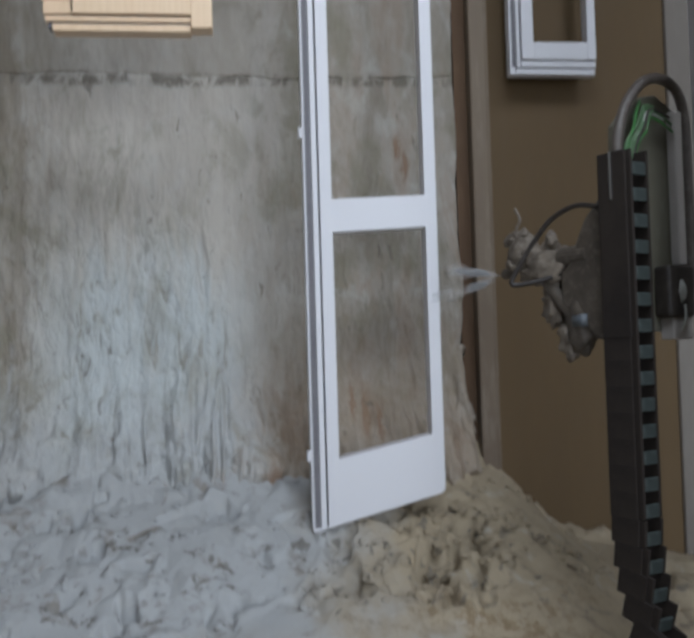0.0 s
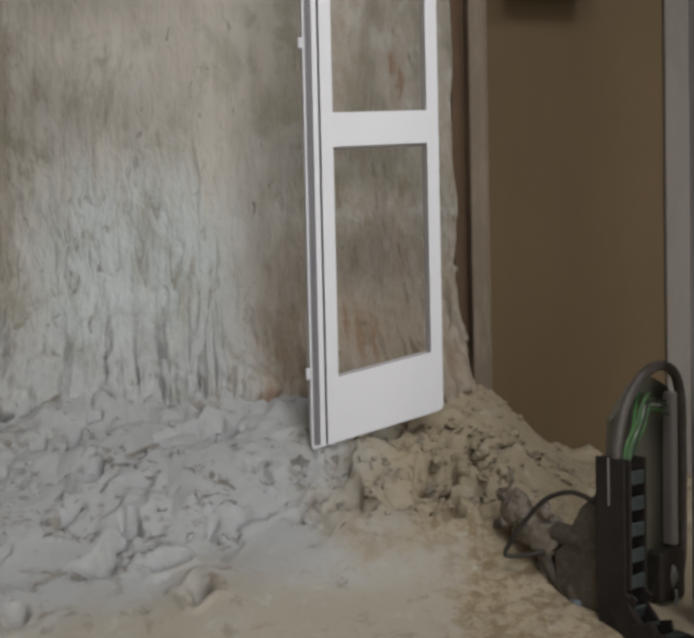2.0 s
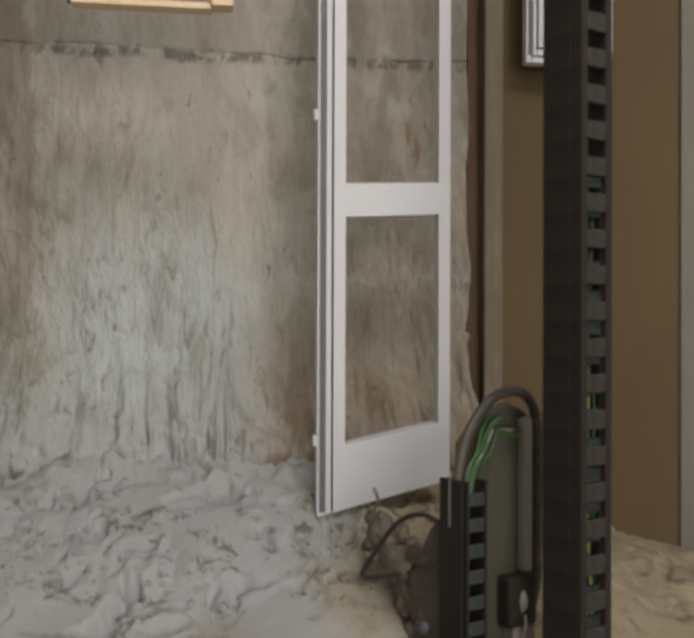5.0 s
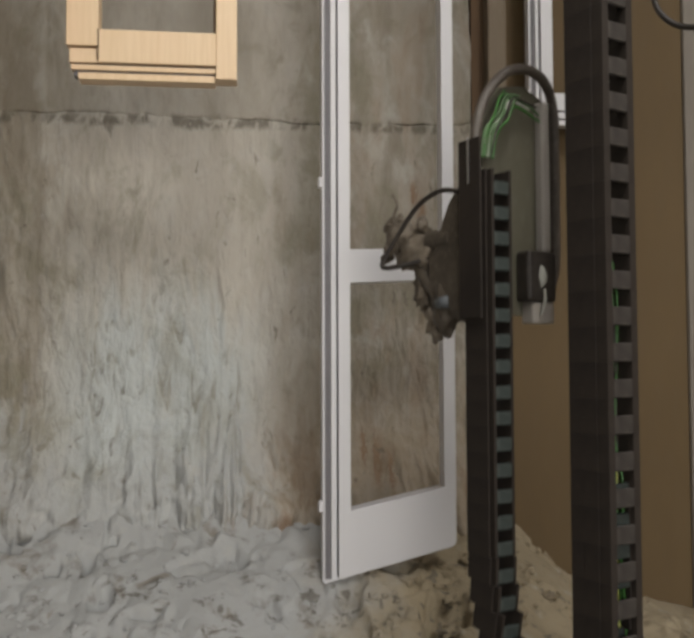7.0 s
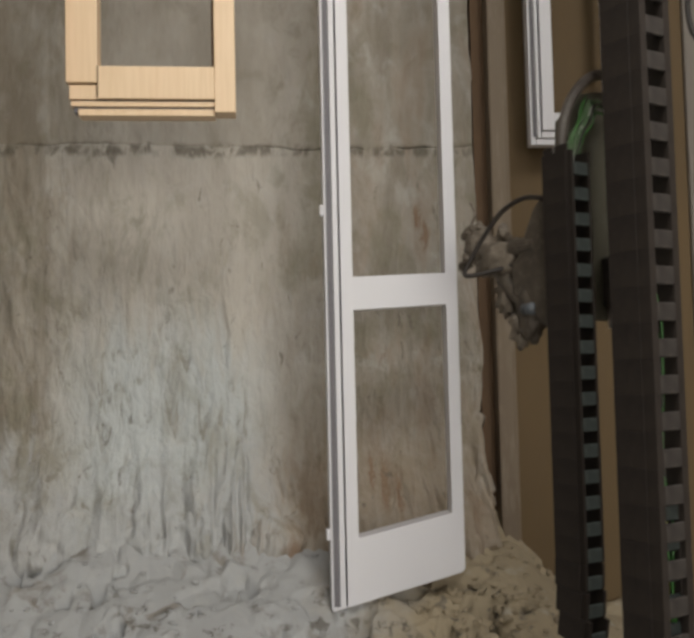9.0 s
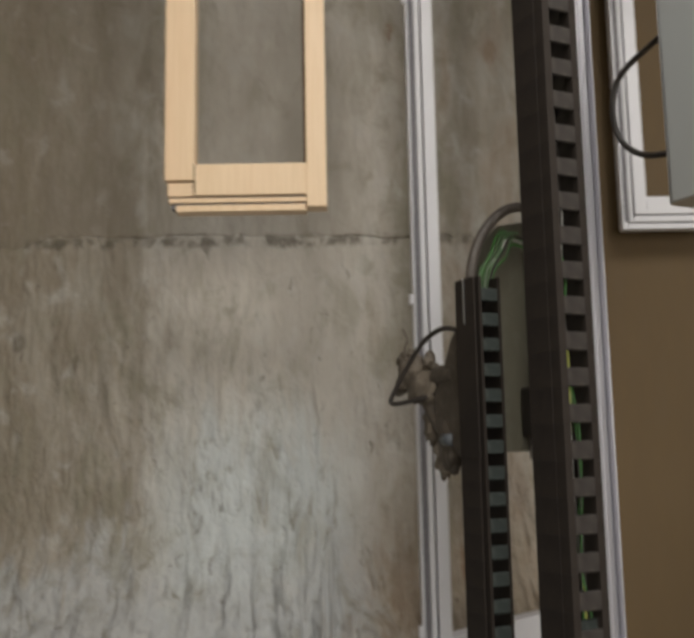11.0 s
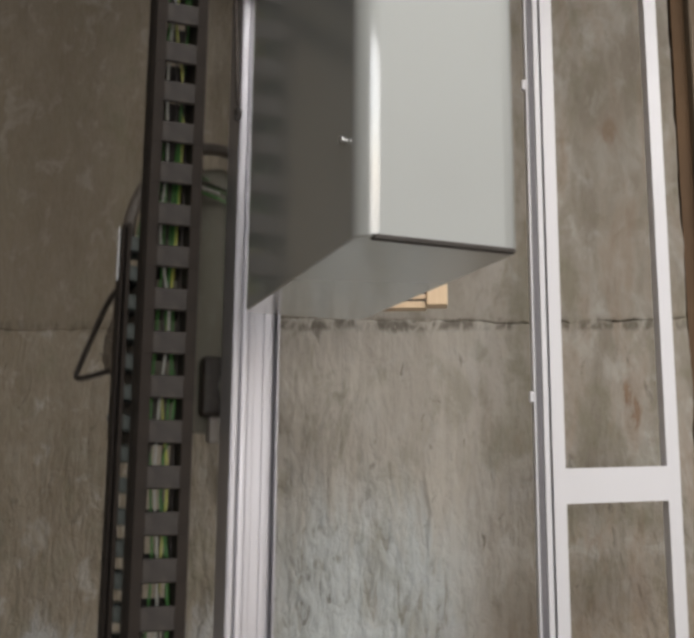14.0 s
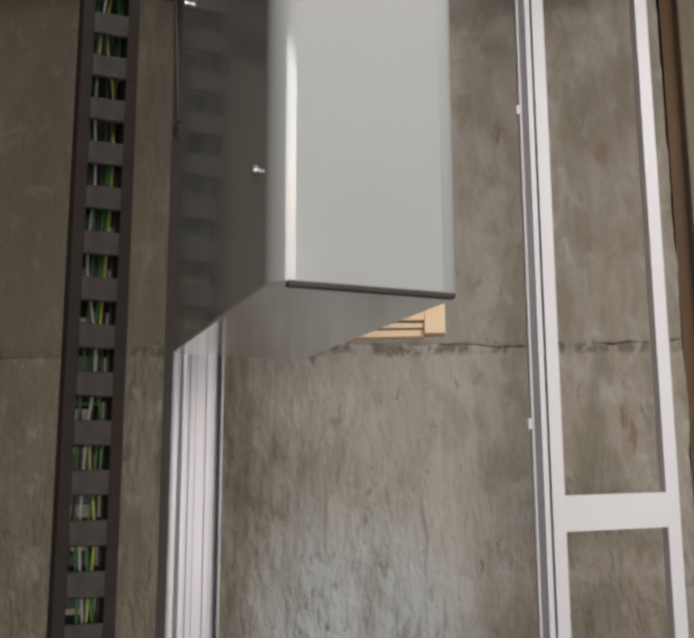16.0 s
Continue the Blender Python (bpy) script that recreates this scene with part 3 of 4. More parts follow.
# ---- hanging window sashes ----
def step_layers(layers, top, material, sash, groove_fill):
    """Stepped profile strips behind the face: each (x0, x1, bottom, y0, y1)."""
    for x0, x1, b, y0, y1 in layers:
        part("profile_strip", box_bm(x0, x1, y0, y1, b, top, 0.0015), material, sash)
    x0, x1, b, y0, y1 = layers[-1]
    # dark grey bar behind the gaps between the strips
    part("groove_fill", box_bm(layers[-1][0] + 0.006, layers[0][1], layers[0][3] + 0.004, y1 - 0.004, max(l[2] for l in layers) + 0.004, top - 0.004), groove_fill, sash, "dark grey fill in the grooves")


def white_sash():
    top, y0, y1 = 2.93, 2.0, 2.05
    sash = thing("window_sash", "glossy white window sash with two openings hanging free", "window sash", group="hanging sashes")
    part("stile", prism_bm([(-0.027, 0.733), (0.0, 0.741), (0.0, top), (-0.027, top)], y0, y1), WHITE, sash)
    part("stile", prism_bm([(0.215, 0.796), (0.236, 0.802), (0.241, 0.807), (0.242, 0.815), (0.242, top), (0.215, top)], y0, y1), WHITE, sash)
    part("bottom_rail", prism_bm([(0.0, 0.741), (0.215, 0.796), (0.215, 0.934), (0.0, 0.886)], y0, y1), WHITE, sash)
    part("middle_rail", prism_bm([(0.0, 1.4), (0.215, 1.41), (0.215, 1.483), (0.0, 1.476)], y0, y1), WHITE, sash)
    part("top_rail", box_bm(0.0, 0.215, y0 + 0.0006, y1, 2.84, top, 0.0015), WHITE, sash)
    step_layers([(-0.0435, -0.0305, 0.729, y0 + 0.008, y1), (-0.0625, -0.0475, 0.724, y0 + 0.016, y1 + 0.006)], top, WHITE, sash, GROOVE_GREY)
    part("drip_edge", prism_bm([(-0.06, 0.722), (0.236, 0.797), (0.236, 0.803), (-0.06, 0.729)], y0 + 0.01, y1 + 0.012, 0.001), WHITE, sash)
    for z in (0.893, 1.633, 2.373):
        peg = bmesh.new()
        add_box(peg, -0.071, -0.061, y0 + 0.018, y0 + 0.034, z - 0.013, z + 0.013, 0.003)
        part("hinge_pin", peg, WHITE, sash)
    return sash


def wood_sash():
    top, y0, y1 = 2.93, 1.85, 1.90
    sash = thing("wooden_sash", "bare pale pine window sash hanging before the wall", "window sash", group="hanging sashes")
    part("stile", box_bm(-0.606, -0.541, y0, y1, 1.874, top, 0.002), PINE, sash)
    part("stile", box_bm(-0.300, -0.256, y0, y1, 1.812, top, 0.002), PINE, sash)
    part("bottom_rail", box_bm(-0.541, -0.300, y0 + 0.0008, y1, 1.8405, 1.91, 0.0015), PINE, sash)
    part("top_rail", box_bm(-0.541, -0.300, y0 + 0.0008, y1, 2.84, top, 0.0015), PINE, sash)
    part("stile_foot", box_bm(-0.6, -0.5415, y0 + 0.007, y1, 1.8405, 1.8705, 0.0012), PINE, sash)
    part("profile_strip", box_bm(-0.597, -0.3005, y0 + 0.008, y1, 1.826, 1.8365, 0.0012), PINE, sash)
    part("profile_strip", box_bm(-0.583, -0.3005, y0 + 0.014, y1 + 0.006, 1.808, 1.8225, 0.0012), PINE, sash)
    part("groove_fill", box_bm(-0.592, -0.302, y0 + 0.016, y1 - 0.004, 1.815, 1.845), GROOVE_GREY, sash, "dark grey fill of the profile grooves")
    # dark bar: the shade on the stile's inner face, put into the colour
    part("inner_stile_shade", box_bm(-0.306, -0.300, y0 + 0.02, y1 + 0.006, 1.91, 2.84), DARK_GAP, sash, "dark strip painting the shade inside the stile")
    part("corner_joint", box_bm(-0.5425, -0.5395, y0 + 0.0002, y0 + 0.004, 1.846, 1.91), DARK_GAP, sash, "fine dark joint line")
    return sash


def far_sash():
    top, y0, y1 = 2.93, 2.26, 2.30
    sash = thing("window_sash", "white window sash hanging before the brown panel", "window sash", group="hanging sashes")
    part("stile", box_bm(0.5455, 0.578, y0, y1, 1.887, top, 0.0015), WHITE, sash)
    part("stile", box_bm(0.727, 0.75, y0, y1, 1.887, top, 0.0015), WHITE, sash)
    part("bottom_rail", box_bm(0.578, 0.727, y0 + 0.0006, y1, 1.887, 1.934, 0.0015), WHITE, sash)
    part("top_rail", box_bm(0.578, 0.727, y0 + 0.0006, y1, 2.84, top, 0.0015), WHITE, sash)
    step_layers([(0.533, 0.5425, 1.867, y0 + 0.008, y1), (0.516, 0.5295, 1.85, y0 + 0.014, y1 + 0.006)], top, WHITE, sash, GROOVE_GREY)
    part("profile_strip", box_bm(0.5435, 0.75, y0 + 0.006, y1, 1.868, 1.884, 0.0012), WHITE, sash)
    part("profile_strip", box_bm(0.53, 0.75, y0 + 0.012, y1 + 0.006, 1.85, 1.865, 0.0012), WHITE, sash)
    return sash


white_sash()
wood_sash()
far_sash()
for rail_y in (1.875, 2.025, 2.28):
    tagged(part("conveyor_rail", box_bm(-3.0, 3.0, rail_y - 0.02, rail_y + 0.02, 2.925, 2.965, 0.003), BRACKET), "dark overhead conveyor rail under the ceiling", "conveyor rail", "conveyor rails")
for hx in (-2.6, 0.9, 2.6):
    for rail_y in (1.875, 2.025, 2.28):
        tagged(part("rail_hanger", box_bm(hx - 0.015, hx + 0.015, rail_y - 0.008, rail_y + 0.008, 2.96, 3.125), BRACKET), "dark steel hanger of the conveyor rail", "hanger", "rail hangers")


# ---- the machine ----
YAW = 25
TALL_PITCH, SMALL_PITCH = 0.055, 0.045


def link_mesh(name, w, th, pitch, plate, material, flange=False):
    """One link of a cable chain: two thick dark side plates with lobes, and cross bars."""
    bm = bmesh.new()
    h = pitch * 0.49
    for s in (-1, 1):
        x = s * (w / 2 + plate / 2)
        add_box(bm, x - plate / 2, x + plate / 2, -th / 2, th / 2, -h * 1.02, h * 1.02, 0.0003, 1)
        add_box(bm, x + s * plate / 2 - 0.001, x + s * plate / 2 + 0.0012, -th * 0.22, th * 0.12, -h * 1.02, h * 1.02, 0.0003, 1)
    if flange:
        add_box(bm, -w / 2 - plate - 0.007, -w / 2 - plate - 0.003, -th * 0.36, th * 0.58, -h * 1.02, h * 1.02, 0.0003, 1)
        add_box(bm, -w / 2 - plate - 0.004, -w / 2 - plate, th * 0.1, th * 0.4, -h * 1.02, h * 1.02, 0.0003, 1)
    dark = len(bm.faces)
    for s in (-1, 1):
        add_box(bm, -w / 2 - 0.001, w / 2 + 0.001, s * (th / 2 - 0.003) - 0.003, s * (th / 2 - 0.003) + 0.003, -h * 0.98, h * 0.08, 0.0015, 1)
    bm.faces.ensure_lookup_table()
    for k, f in enumerate(bm.faces):
        f.material_index = 0 if k < dark else 1
    me = mesh_of(name, bm, CHAIN)
    me.materials.append(material)
    return me


def chain(name, parent, w, th, pitch, plate, poses, material, label):
    holder = new(name)
    holder.parent = parent
    tagged(holder, label)
    me = link_mesh("link", w, th, pitch, plate, material)
    for m in poses:
        ob = new("link", me)
        ob.parent = holder
        ob.matrix_basis = m
    return holder


def running_chain(parent):
    """The small chain that hangs from the carriage in a loop; its links run round as the carriage climbs."""
    holder = new("running_chain")
    holder.parent = parent
    tagged(holder, "dusty green black cable chain hanging in a loop")
    me = link_mesh("link", 0.034, 0.062, SMALL_PITCH, 0.006, CHAIN_DUST, True)
    links = []
    for _ in range(33):
        ob = new("link", me)
        ob.parent = holder
        links.append(ob)
    return links


ARC = [(math.pi * k / 60) for k in range(61)]


def link_pose(s, x, y, z):
    """Where a link lies, in the gantry's space, at s metres below the carriage's clamp at x, y, z: a leg, a slack bow, the way up."""
    r = abs(y) / 2
    low = max(0.555 + (z - 1.465) / 2, 0.47)
    sag = min(0.3, max(0.1, 0.45 * (z - low) - 0.11))
    leg = max(z - low - sag, 0.03)
    if s < leg:
        return pose(x, y, z - s)
    run = [0.0]
    for a, b in zip(ARC, ARC[1:]):
        run.append(run[-1] + math.hypot(r * (math.cos(b) - math.cos(a)), sag * (math.sin(b) - math.sin(a))))
    if s - leg < run[-1]:
        a = float(np.interp(s - leg, run, ARC))
        lean = math.degrees(math.atan2(r * math.sin(a), sag * math.cos(a)))
        return pose(x * (1 - a / math.pi), y / 2 + (r if y > 0 else -r) * math.cos(a), z - leg - sag * math.sin(a), lean if y > 0 else -lean)
    return pose(0, 0, z - leg + (s - leg - run[-1]), 180 if y > 0 else -180)


def gantry():
    g = thing("gantry", "tall travelling machine mast with cable chain and grey cabinet", "gantry")
    # origin under the tall chain; x to the machine's right, y towards the wall
    poses = [pose(0, 0, 0.2 + k * TALL_PITCH, 0, 0, 0) for k in range(50)]
    ch = chain("cable_chain", g, 0.04, 0.08, TALL_PITCH, 0.0135, poses, CHAIN_BAR, "long dark cable chain with coloured cables inside")
    rnd = random.Random(8)
    for k in range(9):
        x0 = -0.018 + 0.0045 * k
        # the bundle lies deep high up and crowds forward low down
        pts = []
        for i in range(27):
            z = 0.2 + 0.104 * i
            deep = (0.022 if k != 3 else 0.0) * float(ease(z, 1.15, 1.75))
            pts.append((max(min(x0 + rnd.uniform(-0.009, 0.009), 0.0185), -0.0185), rnd.uniform(-0.024, -0.004) + deep, z))
        part("cable", tube_bm(pts, 0.0017, 6, 4), (GREEN, RUBBER, GREEN, PALE_CABLE, RUBBER, YELLOW, GREEN, GREEN, RUBBER)[k], ch, smooth=True)
    # mast: extruded profile with grooves
    mast = part("mast", box_bm(0.125, 0.176, 0.10, 0.17, 0.05, 3.0, 0.006, 3), ALU, g, "bright aluminium profile mast")
    for x in (0.136, 0.158):
        part("mast_rib", box_bm(x, x + 0.009, 0.0975, 0.10, 0.06, 2.99, 0.0012), ALU, mast)
    part("mast_flange", box_bm(0.177, 0.180, 0.09, 0.17, 0.05, 2.6, 0.001), ALU, mast)
    part("mast_cover", box_bm(0.112, 0.125, 0.098, 0.17, 0.05, 3.0, 0.004), ALU, mast)
    part("base_plate", box_bm(-0.12, 0.34, -0.1, 0.26, 0.0, 0.05, 0.006), BRACKET, g, "dark steel base plate on the floor")
    part("chain_support", box_bm(-0.05, 0.05, 0.028, 0.10, 0.05, 0.24, 0.004), BRACKET, g)
    strap = part("strap", tube_bm([(0.085, 0.09, 2.55), (0.096, 0.092, 2.25), (0.108, 0.094, 2.0)], 0.003, 6, 6), BRACKET, g, "thin dark strap on the mast")
    part("strap_knob", lump_bm((0.108, 0.092, 1.985), (0.006, 0.006, 0.012), 3, 2, 0.2), RUBBER, strap)
    housing = part("drive_housing", add_cylinder(bmesh.new(), (0.155, 0.06, 2.272), 0.06, 0.085, "Z", 28), GREY_PILLAR, g, "dusty rounded drive housing on the mast", True)
    part("housing_band", add_cylinder(bmesh.new(), (0.155, 0.06, 2.2295), 0.0615, 0.006, "Z", 28), GREY_PILLAR, housing, "pale band round the housing")
    # cabinet
    x0, x1, y0, y1, z0, z1 = BOX
    shell = box_bm(x0, x1, y0, y1, z0, z1)
    upright = [e for e in shell.edges if abs(e.verts[0].co.z - e.verts[1].co.z) > 0.5]
    bmesh.ops.bevel(shell, geom=upright, offset=0.017, segments=8, profile=0.5, affect="EDGES")
    rims = [e for e in shell.edges if e.verts[0].co.z < z0 + 0.001 and e.verts[1].co.z < z0 + 0.001]
    bmesh.ops.bevel(shell, geom=rims, offset=0.002, segments=2, profile=0.5, affect="EDGES")
    cab = part("cabinet", shell, CABINET, g, "grey enamelled control cabinet with rounded edges")
    for f in cab.data.polygons:
        f.use_smooth = abs(f.normal.x) < 0.999 and abs(f.normal.y) < 0.999 and abs(f.normal.z) < 0.5
    part("front_lip", box_bm(x0 + 0.012, x1 - 0.008, y0 - 0.0012, y0 + 0.006, z0 - 0.0025, z0 + 0.0015, 0.0006), RUBBER, cab, "dark lip under the cabinet front")
    for yy, zz in ((y0 + 0.03, z0 + 0.085), (y1 - 0.05, z0 + 0.36), (y0 + 0.03, z0 + 0.36)):
        part("screw", add_cylinder(add_cylinder(bmesh.new(), (x0 - 0.001, yy, zz), 0.002, 0.006, "X", 12), (x0 - 0.004, yy, zz), 0.0032, 0.0025, "X", 12), CHROME, cab)
    part("cabinet_arm", box_bm(x0 + 0.02, x0 + 0.08, y1 - 0.002, 0.14, z0 + 1.1, z0 + 1.2, 0.006), BRACKET, g)
    part("hose", tube_bm([(0.19, -0.185, 1.99), (0.185, -0.07, 1.965), (0.165, 0.005, 1.925), (0.156, 0.02, 1.87), (0.162, 0.012, 1.81), (0.178, -0.03, 1.772), (0.195, -0.11, 1.765), (0.19, -0.185, 1.775)], 0.0052, 8, 8), RUBBER, g, "black hose looped behind the cabinet", True)
    return g


BOX = (0.059, 0.202, -0.541, -0.178, 1.637, 3.0)


def lump_bm(centre, size, seed, detail=3, rough=0.5):
    bm = bmesh.new()
    bmesh.ops.create_icosphere(bm, subdivisions=detail, radius=1)
    off = Vector((seed * 7.3, seed * 3.1, 0))
    for v in bm.verts:
        k = 1 + rough * (noise.noise(v.co * 1.7 + off) + 0.6 * noise.noise(v.co * 4.1 + off) + 0.3 * noise.noise(v.co * 9 + off))
        v.co = Vector((centre[i] + size[i] * v.co[i] * k for i in range(3)))
    return bm


def carriage():
    c = thing("spray_carriage", "paint-caked spray gun carriage with small cable chain", "spray carriage")
    # origin at the top of the small chain; x to the machine's right, y towards the wall
    part("chain_guard", box_bm(-0.031, -0.0265, -0.026, 0.034, -0.32, 0.0, 0.0015), CHAIN, c, "dark brown guard along the chain")
    part("top_clip", box_bm(-0.033, -0.031, 0.004, 0.007, -0.08, 0.003), CHROME, c, "bright edge of the clip")
    # back plate with its light rim
    plate = part("mounting_plate", prism_bm([(-0.01, -0.31), (0.19, -0.31), (0.195, 0.07), (0.178, 0.108), (0.13, 0.13), (0.07, 0.118), (0.015, 0.06)], 0.036, 0.048, 0.002), PANEL, c, "grey green mounting plate with rounded top")
    part("plate_rim", box_bm(0.156, 0.178, 0.014, 0.036, -0.19, 0.10, 0.005, 2), GREY_PILLAR, plate, "pale rim of the plate")
    part("slide", box_bm(0.12, 0.175, 0.006, 0.036, -0.325, -0.285, 0.003), GREY_PILLAR, c, "pale slide shoe on the mast")
    sock = part("socket", box_bm(0.105, 0.178, 0.0, 0.036, -0.285, -0.19, 0.008, 3), RUBBER, c, "black socket block")
    part("plug", lump_bm((0.14, 0.002, -0.238), (0.01, 0.008, 0.024), 4, 2, 0.3), PALE_CABLE, sock, smooth=True)
    part("plug_lead", tube_bm([(0.14, -0.004, -0.262), (0.139, -0.006, -0.285), (0.136, 0.002, -0.31)], 0.003, 6, 6), PALE_CABLE, sock, smooth=True)
    # conduit arc, running down beside the rim, and loose wires
    part("conduit", tube_bm([(-0.02, 0.0, -0.03), (-0.014, 0.0, 0.03), (0.014, 0.004, 0.09), (0.065, 0.008, 0.138), (0.12, 0.012, 0.152), (0.168, 0.016, 0.135), (0.192, 0.02, 0.085), (0.194, 0.02, 0.0), (0.194, 0.02, -0.12), (0.192, 0.02, -0.21), (0.178, 0.018, -0.255)], 0.0096, 14, 10), CONDUIT, c, "dusty bent conduit", True)
    rnd = random.Random(3)
    for k in range(9):
        j = lambda s: rnd.uniform(-s, s)
        end = (0.075 + 0.011 * k + j(0.008), 0.02 + j(0.006), 0.112 - 0.006 * k + j(0.012))
        part("wire", tube_bm([(-0.006 + 0.0036 * k, 0.0, -0.03), (0.0 + 0.004 * k + j(0.004), -0.005, 0.02), (0.026 + 0.004 * k + j(0.006), 0.0, 0.055 + j(0.01)), (0.052 + 0.004 * k + j(0.008), 0.008 + j(0.006), 0.083 + j(0.01)), end], 0.0024, 6, 7), (DUSTY_GREEN, GREEN, DUSTY_GREEN, DUSTY_GREEN, PALE_CABLE, DUSTY_GREEN, RUBBER, GREEN, DUSTY_GREEN)[k], c, smooth=True)
    # gun pointing at the hanging sashes
    wedge = prism_bm([(0.03, -0.33), (0.07, -0.318), (0.105, -0.283), (0.148, -0.255), (0.15, -0.195), (0.122, -0.175), (0.108, -0.14), (0.085, -0.1), (0.03, -0.05)], -0.016, 0.012, 0.007)
    bmesh.ops.transform(wedge, matrix=Matrix(((0, 1, 0, 0), (1, 0, 0, 0), (0, 0, 1, 0), (0, 0, 0, 1))), verts=wedge.verts)
    bmesh.ops.recalc_face_normals(wedge, faces=wedge.faces)
    part("gun_bracket", wedge, WEDGE, c, "dark tapering gun bracket")
    gun = part("spray_gun", lump_bm((0.002, 0.2, -0.175), (0.026, 0.062, 0.042), 2, 4, 0.36), GUN, c, "ragged spray gun head caked in paint", True)
    part("gun_neck", add_cylinder(bmesh.new(), (0.0, 0.12, -0.165), 0.02, 0.07, "Y", 16), WEDGE, gun)
    part("air_cap", lump_bm((0.002, 0.262, -0.145), (0.022, 0.036, 0.042), 5, 4, 0.32), GUN, gun, smooth=True)
    part("cap_rim", lump_bm((0.0, 0.275, -0.118), (0.018, 0.032, 0.018), 9, 4, 0.4), GUN, gun, smooth=True)
    part("nozzle", add_cylinder(bmesh.new(), (0.0, 0.302, -0.182), 0.011, 0.03, "Y", 14, 0.005), WEDGE, gun)
    part("elbow", lump_bm((0.0, 0.112, -0.285), (0.019, 0.036, 0.066), 6, 4, 0.28), WEDGE, gun, "dusty caked elbow under the gun", True)
    part("elbow_pipe", tube_bm([(0.0, 0.2, -0.195), (0.0, 0.18, -0.225), (0.0, 0.15, -0.255), (0.0, 0.12, -0.28)], 0.0155, 12, 8), WEDGE, gun, smooth=True)
    part("drip_clump", lump_bm((0.006, 0.185, -0.25), (0.015, 0.03, 0.042), 8, 4, 0.6), GUN, gun, smooth=True)
    part("drip_clump", lump_bm((0.004, 0.15, -0.315), (0.012, 0.024, 0.04), 11, 4, 0.6), GUN, gun, smooth=True)
    part("dried_thread", tube_bm([(-0.004, 0.25, -0.13), (-0.008, 0.27, -0.1), (-0.006, 0.262, -0.078), (-0.01, 0.272, -0.055)], 0.0032, 6, 6), GUN, gun, smooth=True)
    part("fitting", add_cylinder(bmesh.new(), (-0.014, 0.1, -0.285), 0.012, 0.03, "Y", 14), BLUE, c, "blue grey pipe fitting", True)
    rnd = random.Random(21)
    for k in range(7):
        at = (rnd.uniform(-0.016, 0.014), rnd.uniform(0.17, 0.29), rnd.uniform(-0.205, -0.12))
        q = rnd.uniform(0.008, 0.015)
        part("paint_clod", lump_bm(at, (q, q * rnd.uniform(0.8, 1.6), q * rnd.uniform(0.8, 1.5)), k + 2, 3, 0.5), GUN, gun, smooth=True)
    part("air_hose", tube_bm([(-0.015, 0.05, -0.085), (-0.02, 0.1, -0.076), (-0.032, 0.15, -0.095), (-0.048, 0.188, -0.14), (-0.065, 0.216, -0.19), (-0.07, 0.222, -0.208), (-0.062, 0.214, -0.213), (-0.035, 0.185, -0.207), (0.0, 0.15, -0.195)], 0.0048, 10, 8), RUBBER, c, "thin dark hose bent sharply beside the gun", True)
    return c


def spray_mist():
    """Thin wisps of atomised paint before the nozzle."""
    m, nt, bsdf = node_material("paint_mist", 1.0)
    bsdf.inputs["Base Color"].default_value = (0.8, 0.79, 0.78, 1)
    bsdf.inputs["Alpha"].default_value = 0.07
    bm = bmesh.new()
    rnd = random.Random(12)
    for k in range(26):
        lift, far = rnd.choice((-0.9, 0.9)) + rnd.uniform(-0.4, 0.4), rnd.uniform(0.05, 0.22)
        lump = lump_bm((0, far, 0), (rnd.uniform(0.004, 0.01), rnd.uniform(0.03, 0.055), rnd.uniform(0.004, 0.011)), k, 2, 0.3)
        bmesh.ops.transform(lump, matrix=pose(0, 0, 0, 10 * lift, 0, rnd.uniform(-5, 5)), verts=lump.verts)
        bit = bpy.data.meshes.new("bit")
        lump.to_mesh(bit)
        lump.free()
        bm.from_mesh(bit)
        bpy.data.meshes.remove(bit)
    ob = part("spray_mist", bm, m, None, "", True)
    ob.visible_shadow = False
    return tagged(ob, "faint white mist of sprayed paint before the nozzle", "spray mist", kind="stuff")


mist = spray_mist()
gantry_thing = gantry()
links = running_chain(gantry_thing)
carriage_thing = carriage()

# seconds and place of the gantry on the floor; of the carriage, with its height
GANTRY_ROWS = [
    (0, 0.549, 1.25),
    (0.3, 0.556, 1.25),
    (0.5, 0.559, 1.25),
    (0.7, 0.555, 1.25),
    (0.9, 0.55, 1.25),
    (1.1, 0.539, 1.25),
    (1.3, 0.531, 1.25),
    (1.5, 0.517, 1.25),
    (1.7, 0.513, 1.25),
    (2, 0.505, 1.25),
    (2.3, 0.535, 1.25),
    (2.5, 0.541, 1.25),
    (2.7, 0.561, 1.25),
    (3, 0.569, 1.25),
    (3.3, 0.545, 1.25),
    (3.5, 0.535, 1.25),
    (3.7, 0.505, 1.25),
    (4, 0.47, 1.281),
    (4.5, 0.379, 1.3),
    (5, 0.271, 1.322),
    (5.2, 0.231, 1.335),
    (7.3, 0.348, 1.308),
    (7.5, 0.379, 1.303),
    (8, 0.467, 1.297),
    (10.3, 0.233, 1.315),
    (10.5, 0.225, 1.333),
    (11, 0.111, 1.367),
    (11.5, 0.016, 1.359),
    (12, -0.125, 1.354),
    (12.5, -0.247, 1.306),
    (13, -0.412, 1.236),
    (13.5, -0.526, 1.165),
    (14, -0.641, 1.103),
    (14.5, -0.696, 1.067),
    (15.2, -0.705, 1.043),
    (16, -0.707, 1.014),
]
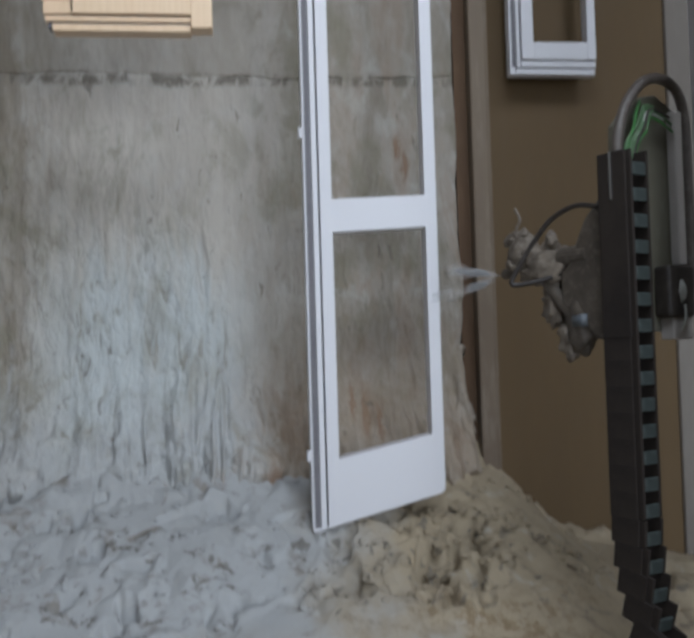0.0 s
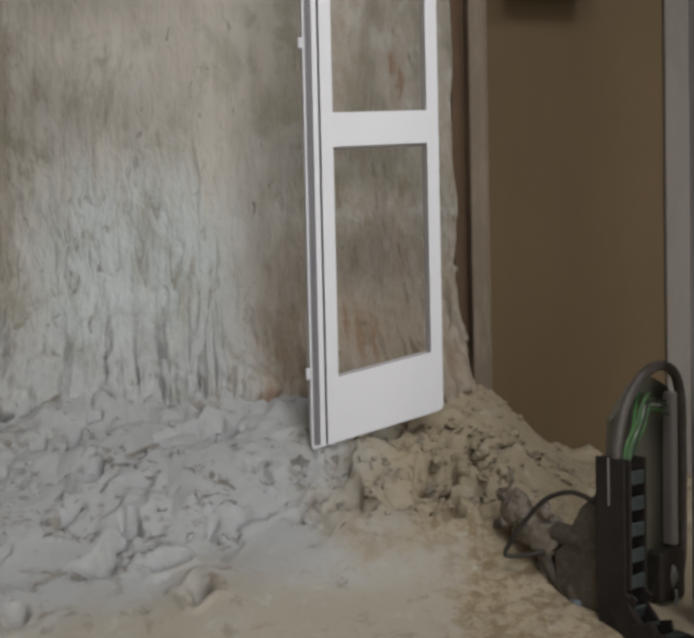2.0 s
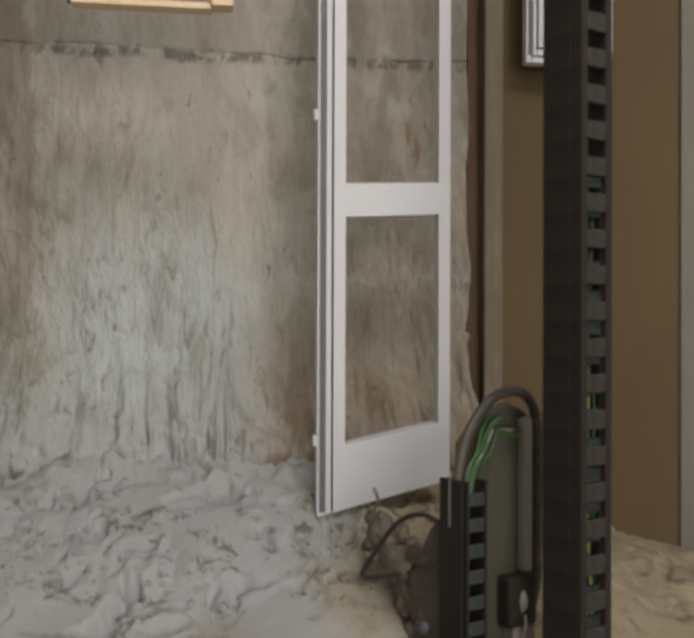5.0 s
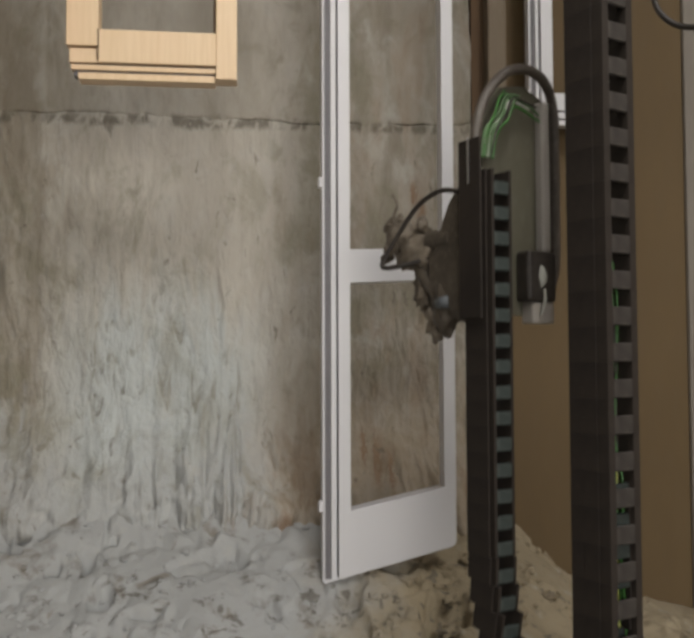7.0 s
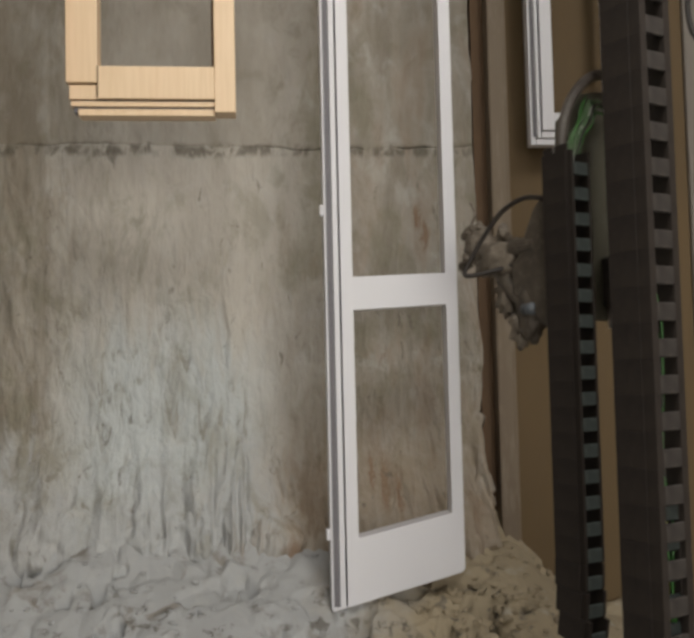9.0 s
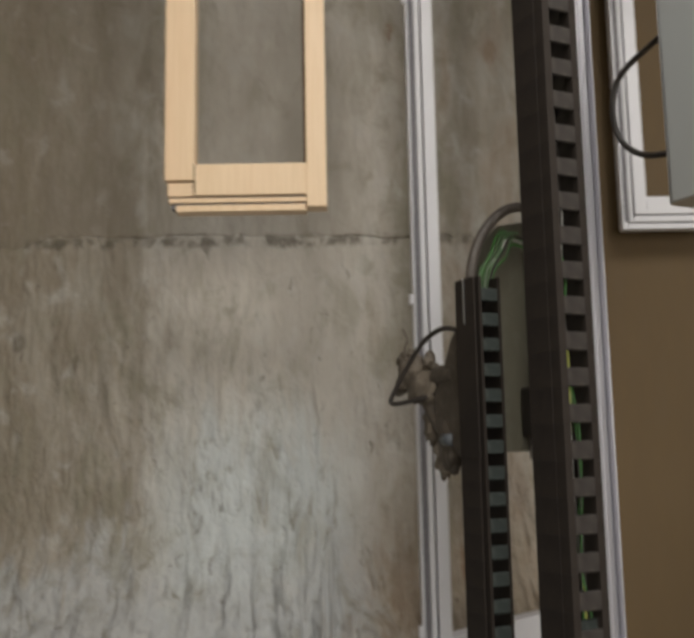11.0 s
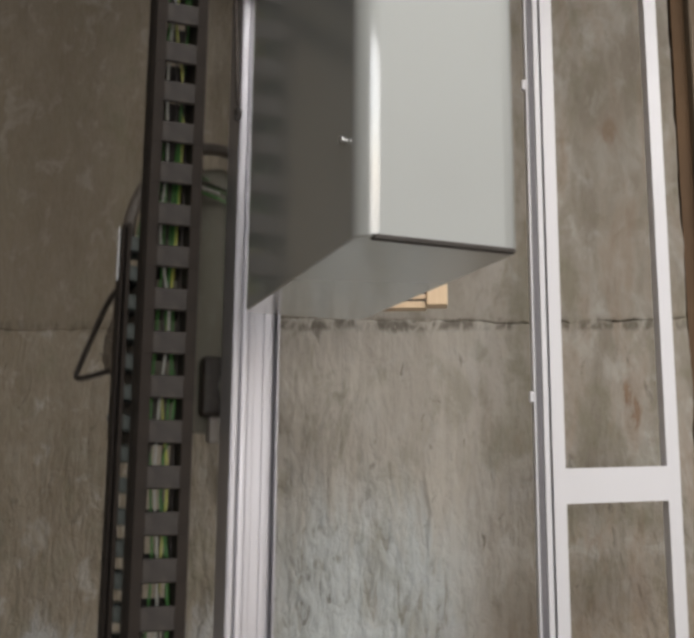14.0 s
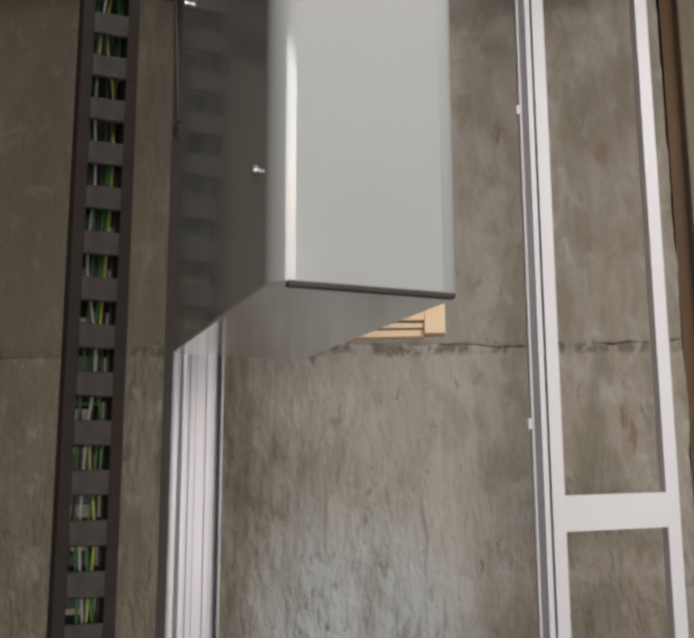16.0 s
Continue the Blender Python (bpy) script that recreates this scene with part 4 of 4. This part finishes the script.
CARRIAGE_ROWS = [
    (0, 0.459, 1.465, 1.458),
    (0.3, 0.466, 1.465, 1.354),
    (0.5, 0.469, 1.465, 1.266),
    (0.7, 0.465, 1.465, 1.176),
    (0.9, 0.46, 1.465, 1.093),
    (1.1, 0.449, 1.465, 1.01),
    (1.3, 0.441, 1.465, 0.922),
    (1.5, 0.427, 1.465, 0.864),
    (1.7, 0.423, 1.465, 0.811),
    (2, 0.415, 1.465, 0.781),
    (2.3, 0.445, 1.465, 0.8),
    (2.5, 0.451, 1.465, 0.836),
    (2.7, 0.471, 1.465, 0.881),
    (3, 0.479, 1.465, 0.937),
    (3.3, 0.455, 1.465, 0.936),
    (3.5, 0.445, 1.465, 0.952),
    (3.7, 0.398, 1.465, 0.951),
    (4, 0.372, 1.496, 0.93),
    (4.2, 0.316, 1.504, 0.922),
    (4.6, 0.222, 1.519, 0.897),
    (5, 0.153, 1.537, 0.882),
    (5.2, 0.103, 1.55, 0.902),
    (7.3, 0.233, 1.523, 1.664),
    (7.5, 0.291, 1.518, 1.668),
    (8, 0.404, 1.512, 1.663),
    (8.2, 0.443, 1.514, 1.664),
    (10.3, 0.14, 1.53, 1.602),
    (10.5, 0.14, 1.548, 1.593),
    (11, 0.022, 1.582, 1.594),
    (11.5, -0.086, 1.574, 1.611),
    (12, -0.236, 1.569, 1.635),
    (12.5, -0.369, 1.519, 1.648),
    (13, -0.527, 1.446, 1.656),
    (13.5, -0.647, 1.372, 1.69),
    (14, -0.746, 1.31, 1.83),
    (14.5, -0.792, 1.275, 2.045),
    (14.8, -0.791, 1.269, 2.2),
    (15, -0.789, 1.264, 2.29),
    (15.2, -0.790, 1.26, 2.4),
    (15.6, -0.795, 1.252, 2.56),
    (16, -0.800, 1.244, 2.6),
]


def between(rows, t):
    return [float(np.interp(t, [r[0] for r in rows], [r[k] for r in rows])) for k in range(1, len(rows[0]))]


def motions():
    side = Matrix.Rotation(radians(YAW), 4, "Z")
    walk(gantry_thing, [(t, Matrix.Translation((x, y, 0)) @ side) for t, x, y in GANTRY_ROWS])
    walk(carriage_thing, [(t, Matrix.Translation((x, y, z)) @ side) for t, x, y, z in CARRIAGE_ROWS])
    nozzle = Vector((0.0, 0.32, -0.187))
    rows = []
    for t in (0.0, 0.3, 0.5, 0.7, 0.8):
        rows.append((t, Matrix.Translation(Vector(between(CARRIAGE_ROWS, t)) + side @ nozzle) @ side))
    last = rows[-1][1].translation
    # the last mist flies on and settles in the wall's crust
    for t in (1.05, 16.0):
        rows.append((t, Matrix.Translation(last + side @ Vector((0, 0.68, 0))) @ side))
    walk(mist, rows)
    times = [round(0.2 * k, 1) for k in range(81)]
    clamp = []
    for t in times:
        (gx, gy), (cx, cy, cz) = between(GANTRY_ROWS, t), between(CARRIAGE_ROWS, t)
        at = side.inverted() @ Vector((cx - gx, cy - gy, 0))
        clamp.append((at.x, at.y, cz))
    for k, link in enumerate(links):
        walk(link, [(t, link_pose(0.02 + k * SMALL_PITCH, *c)) for t, c in zip(times, clamp)])


motions()
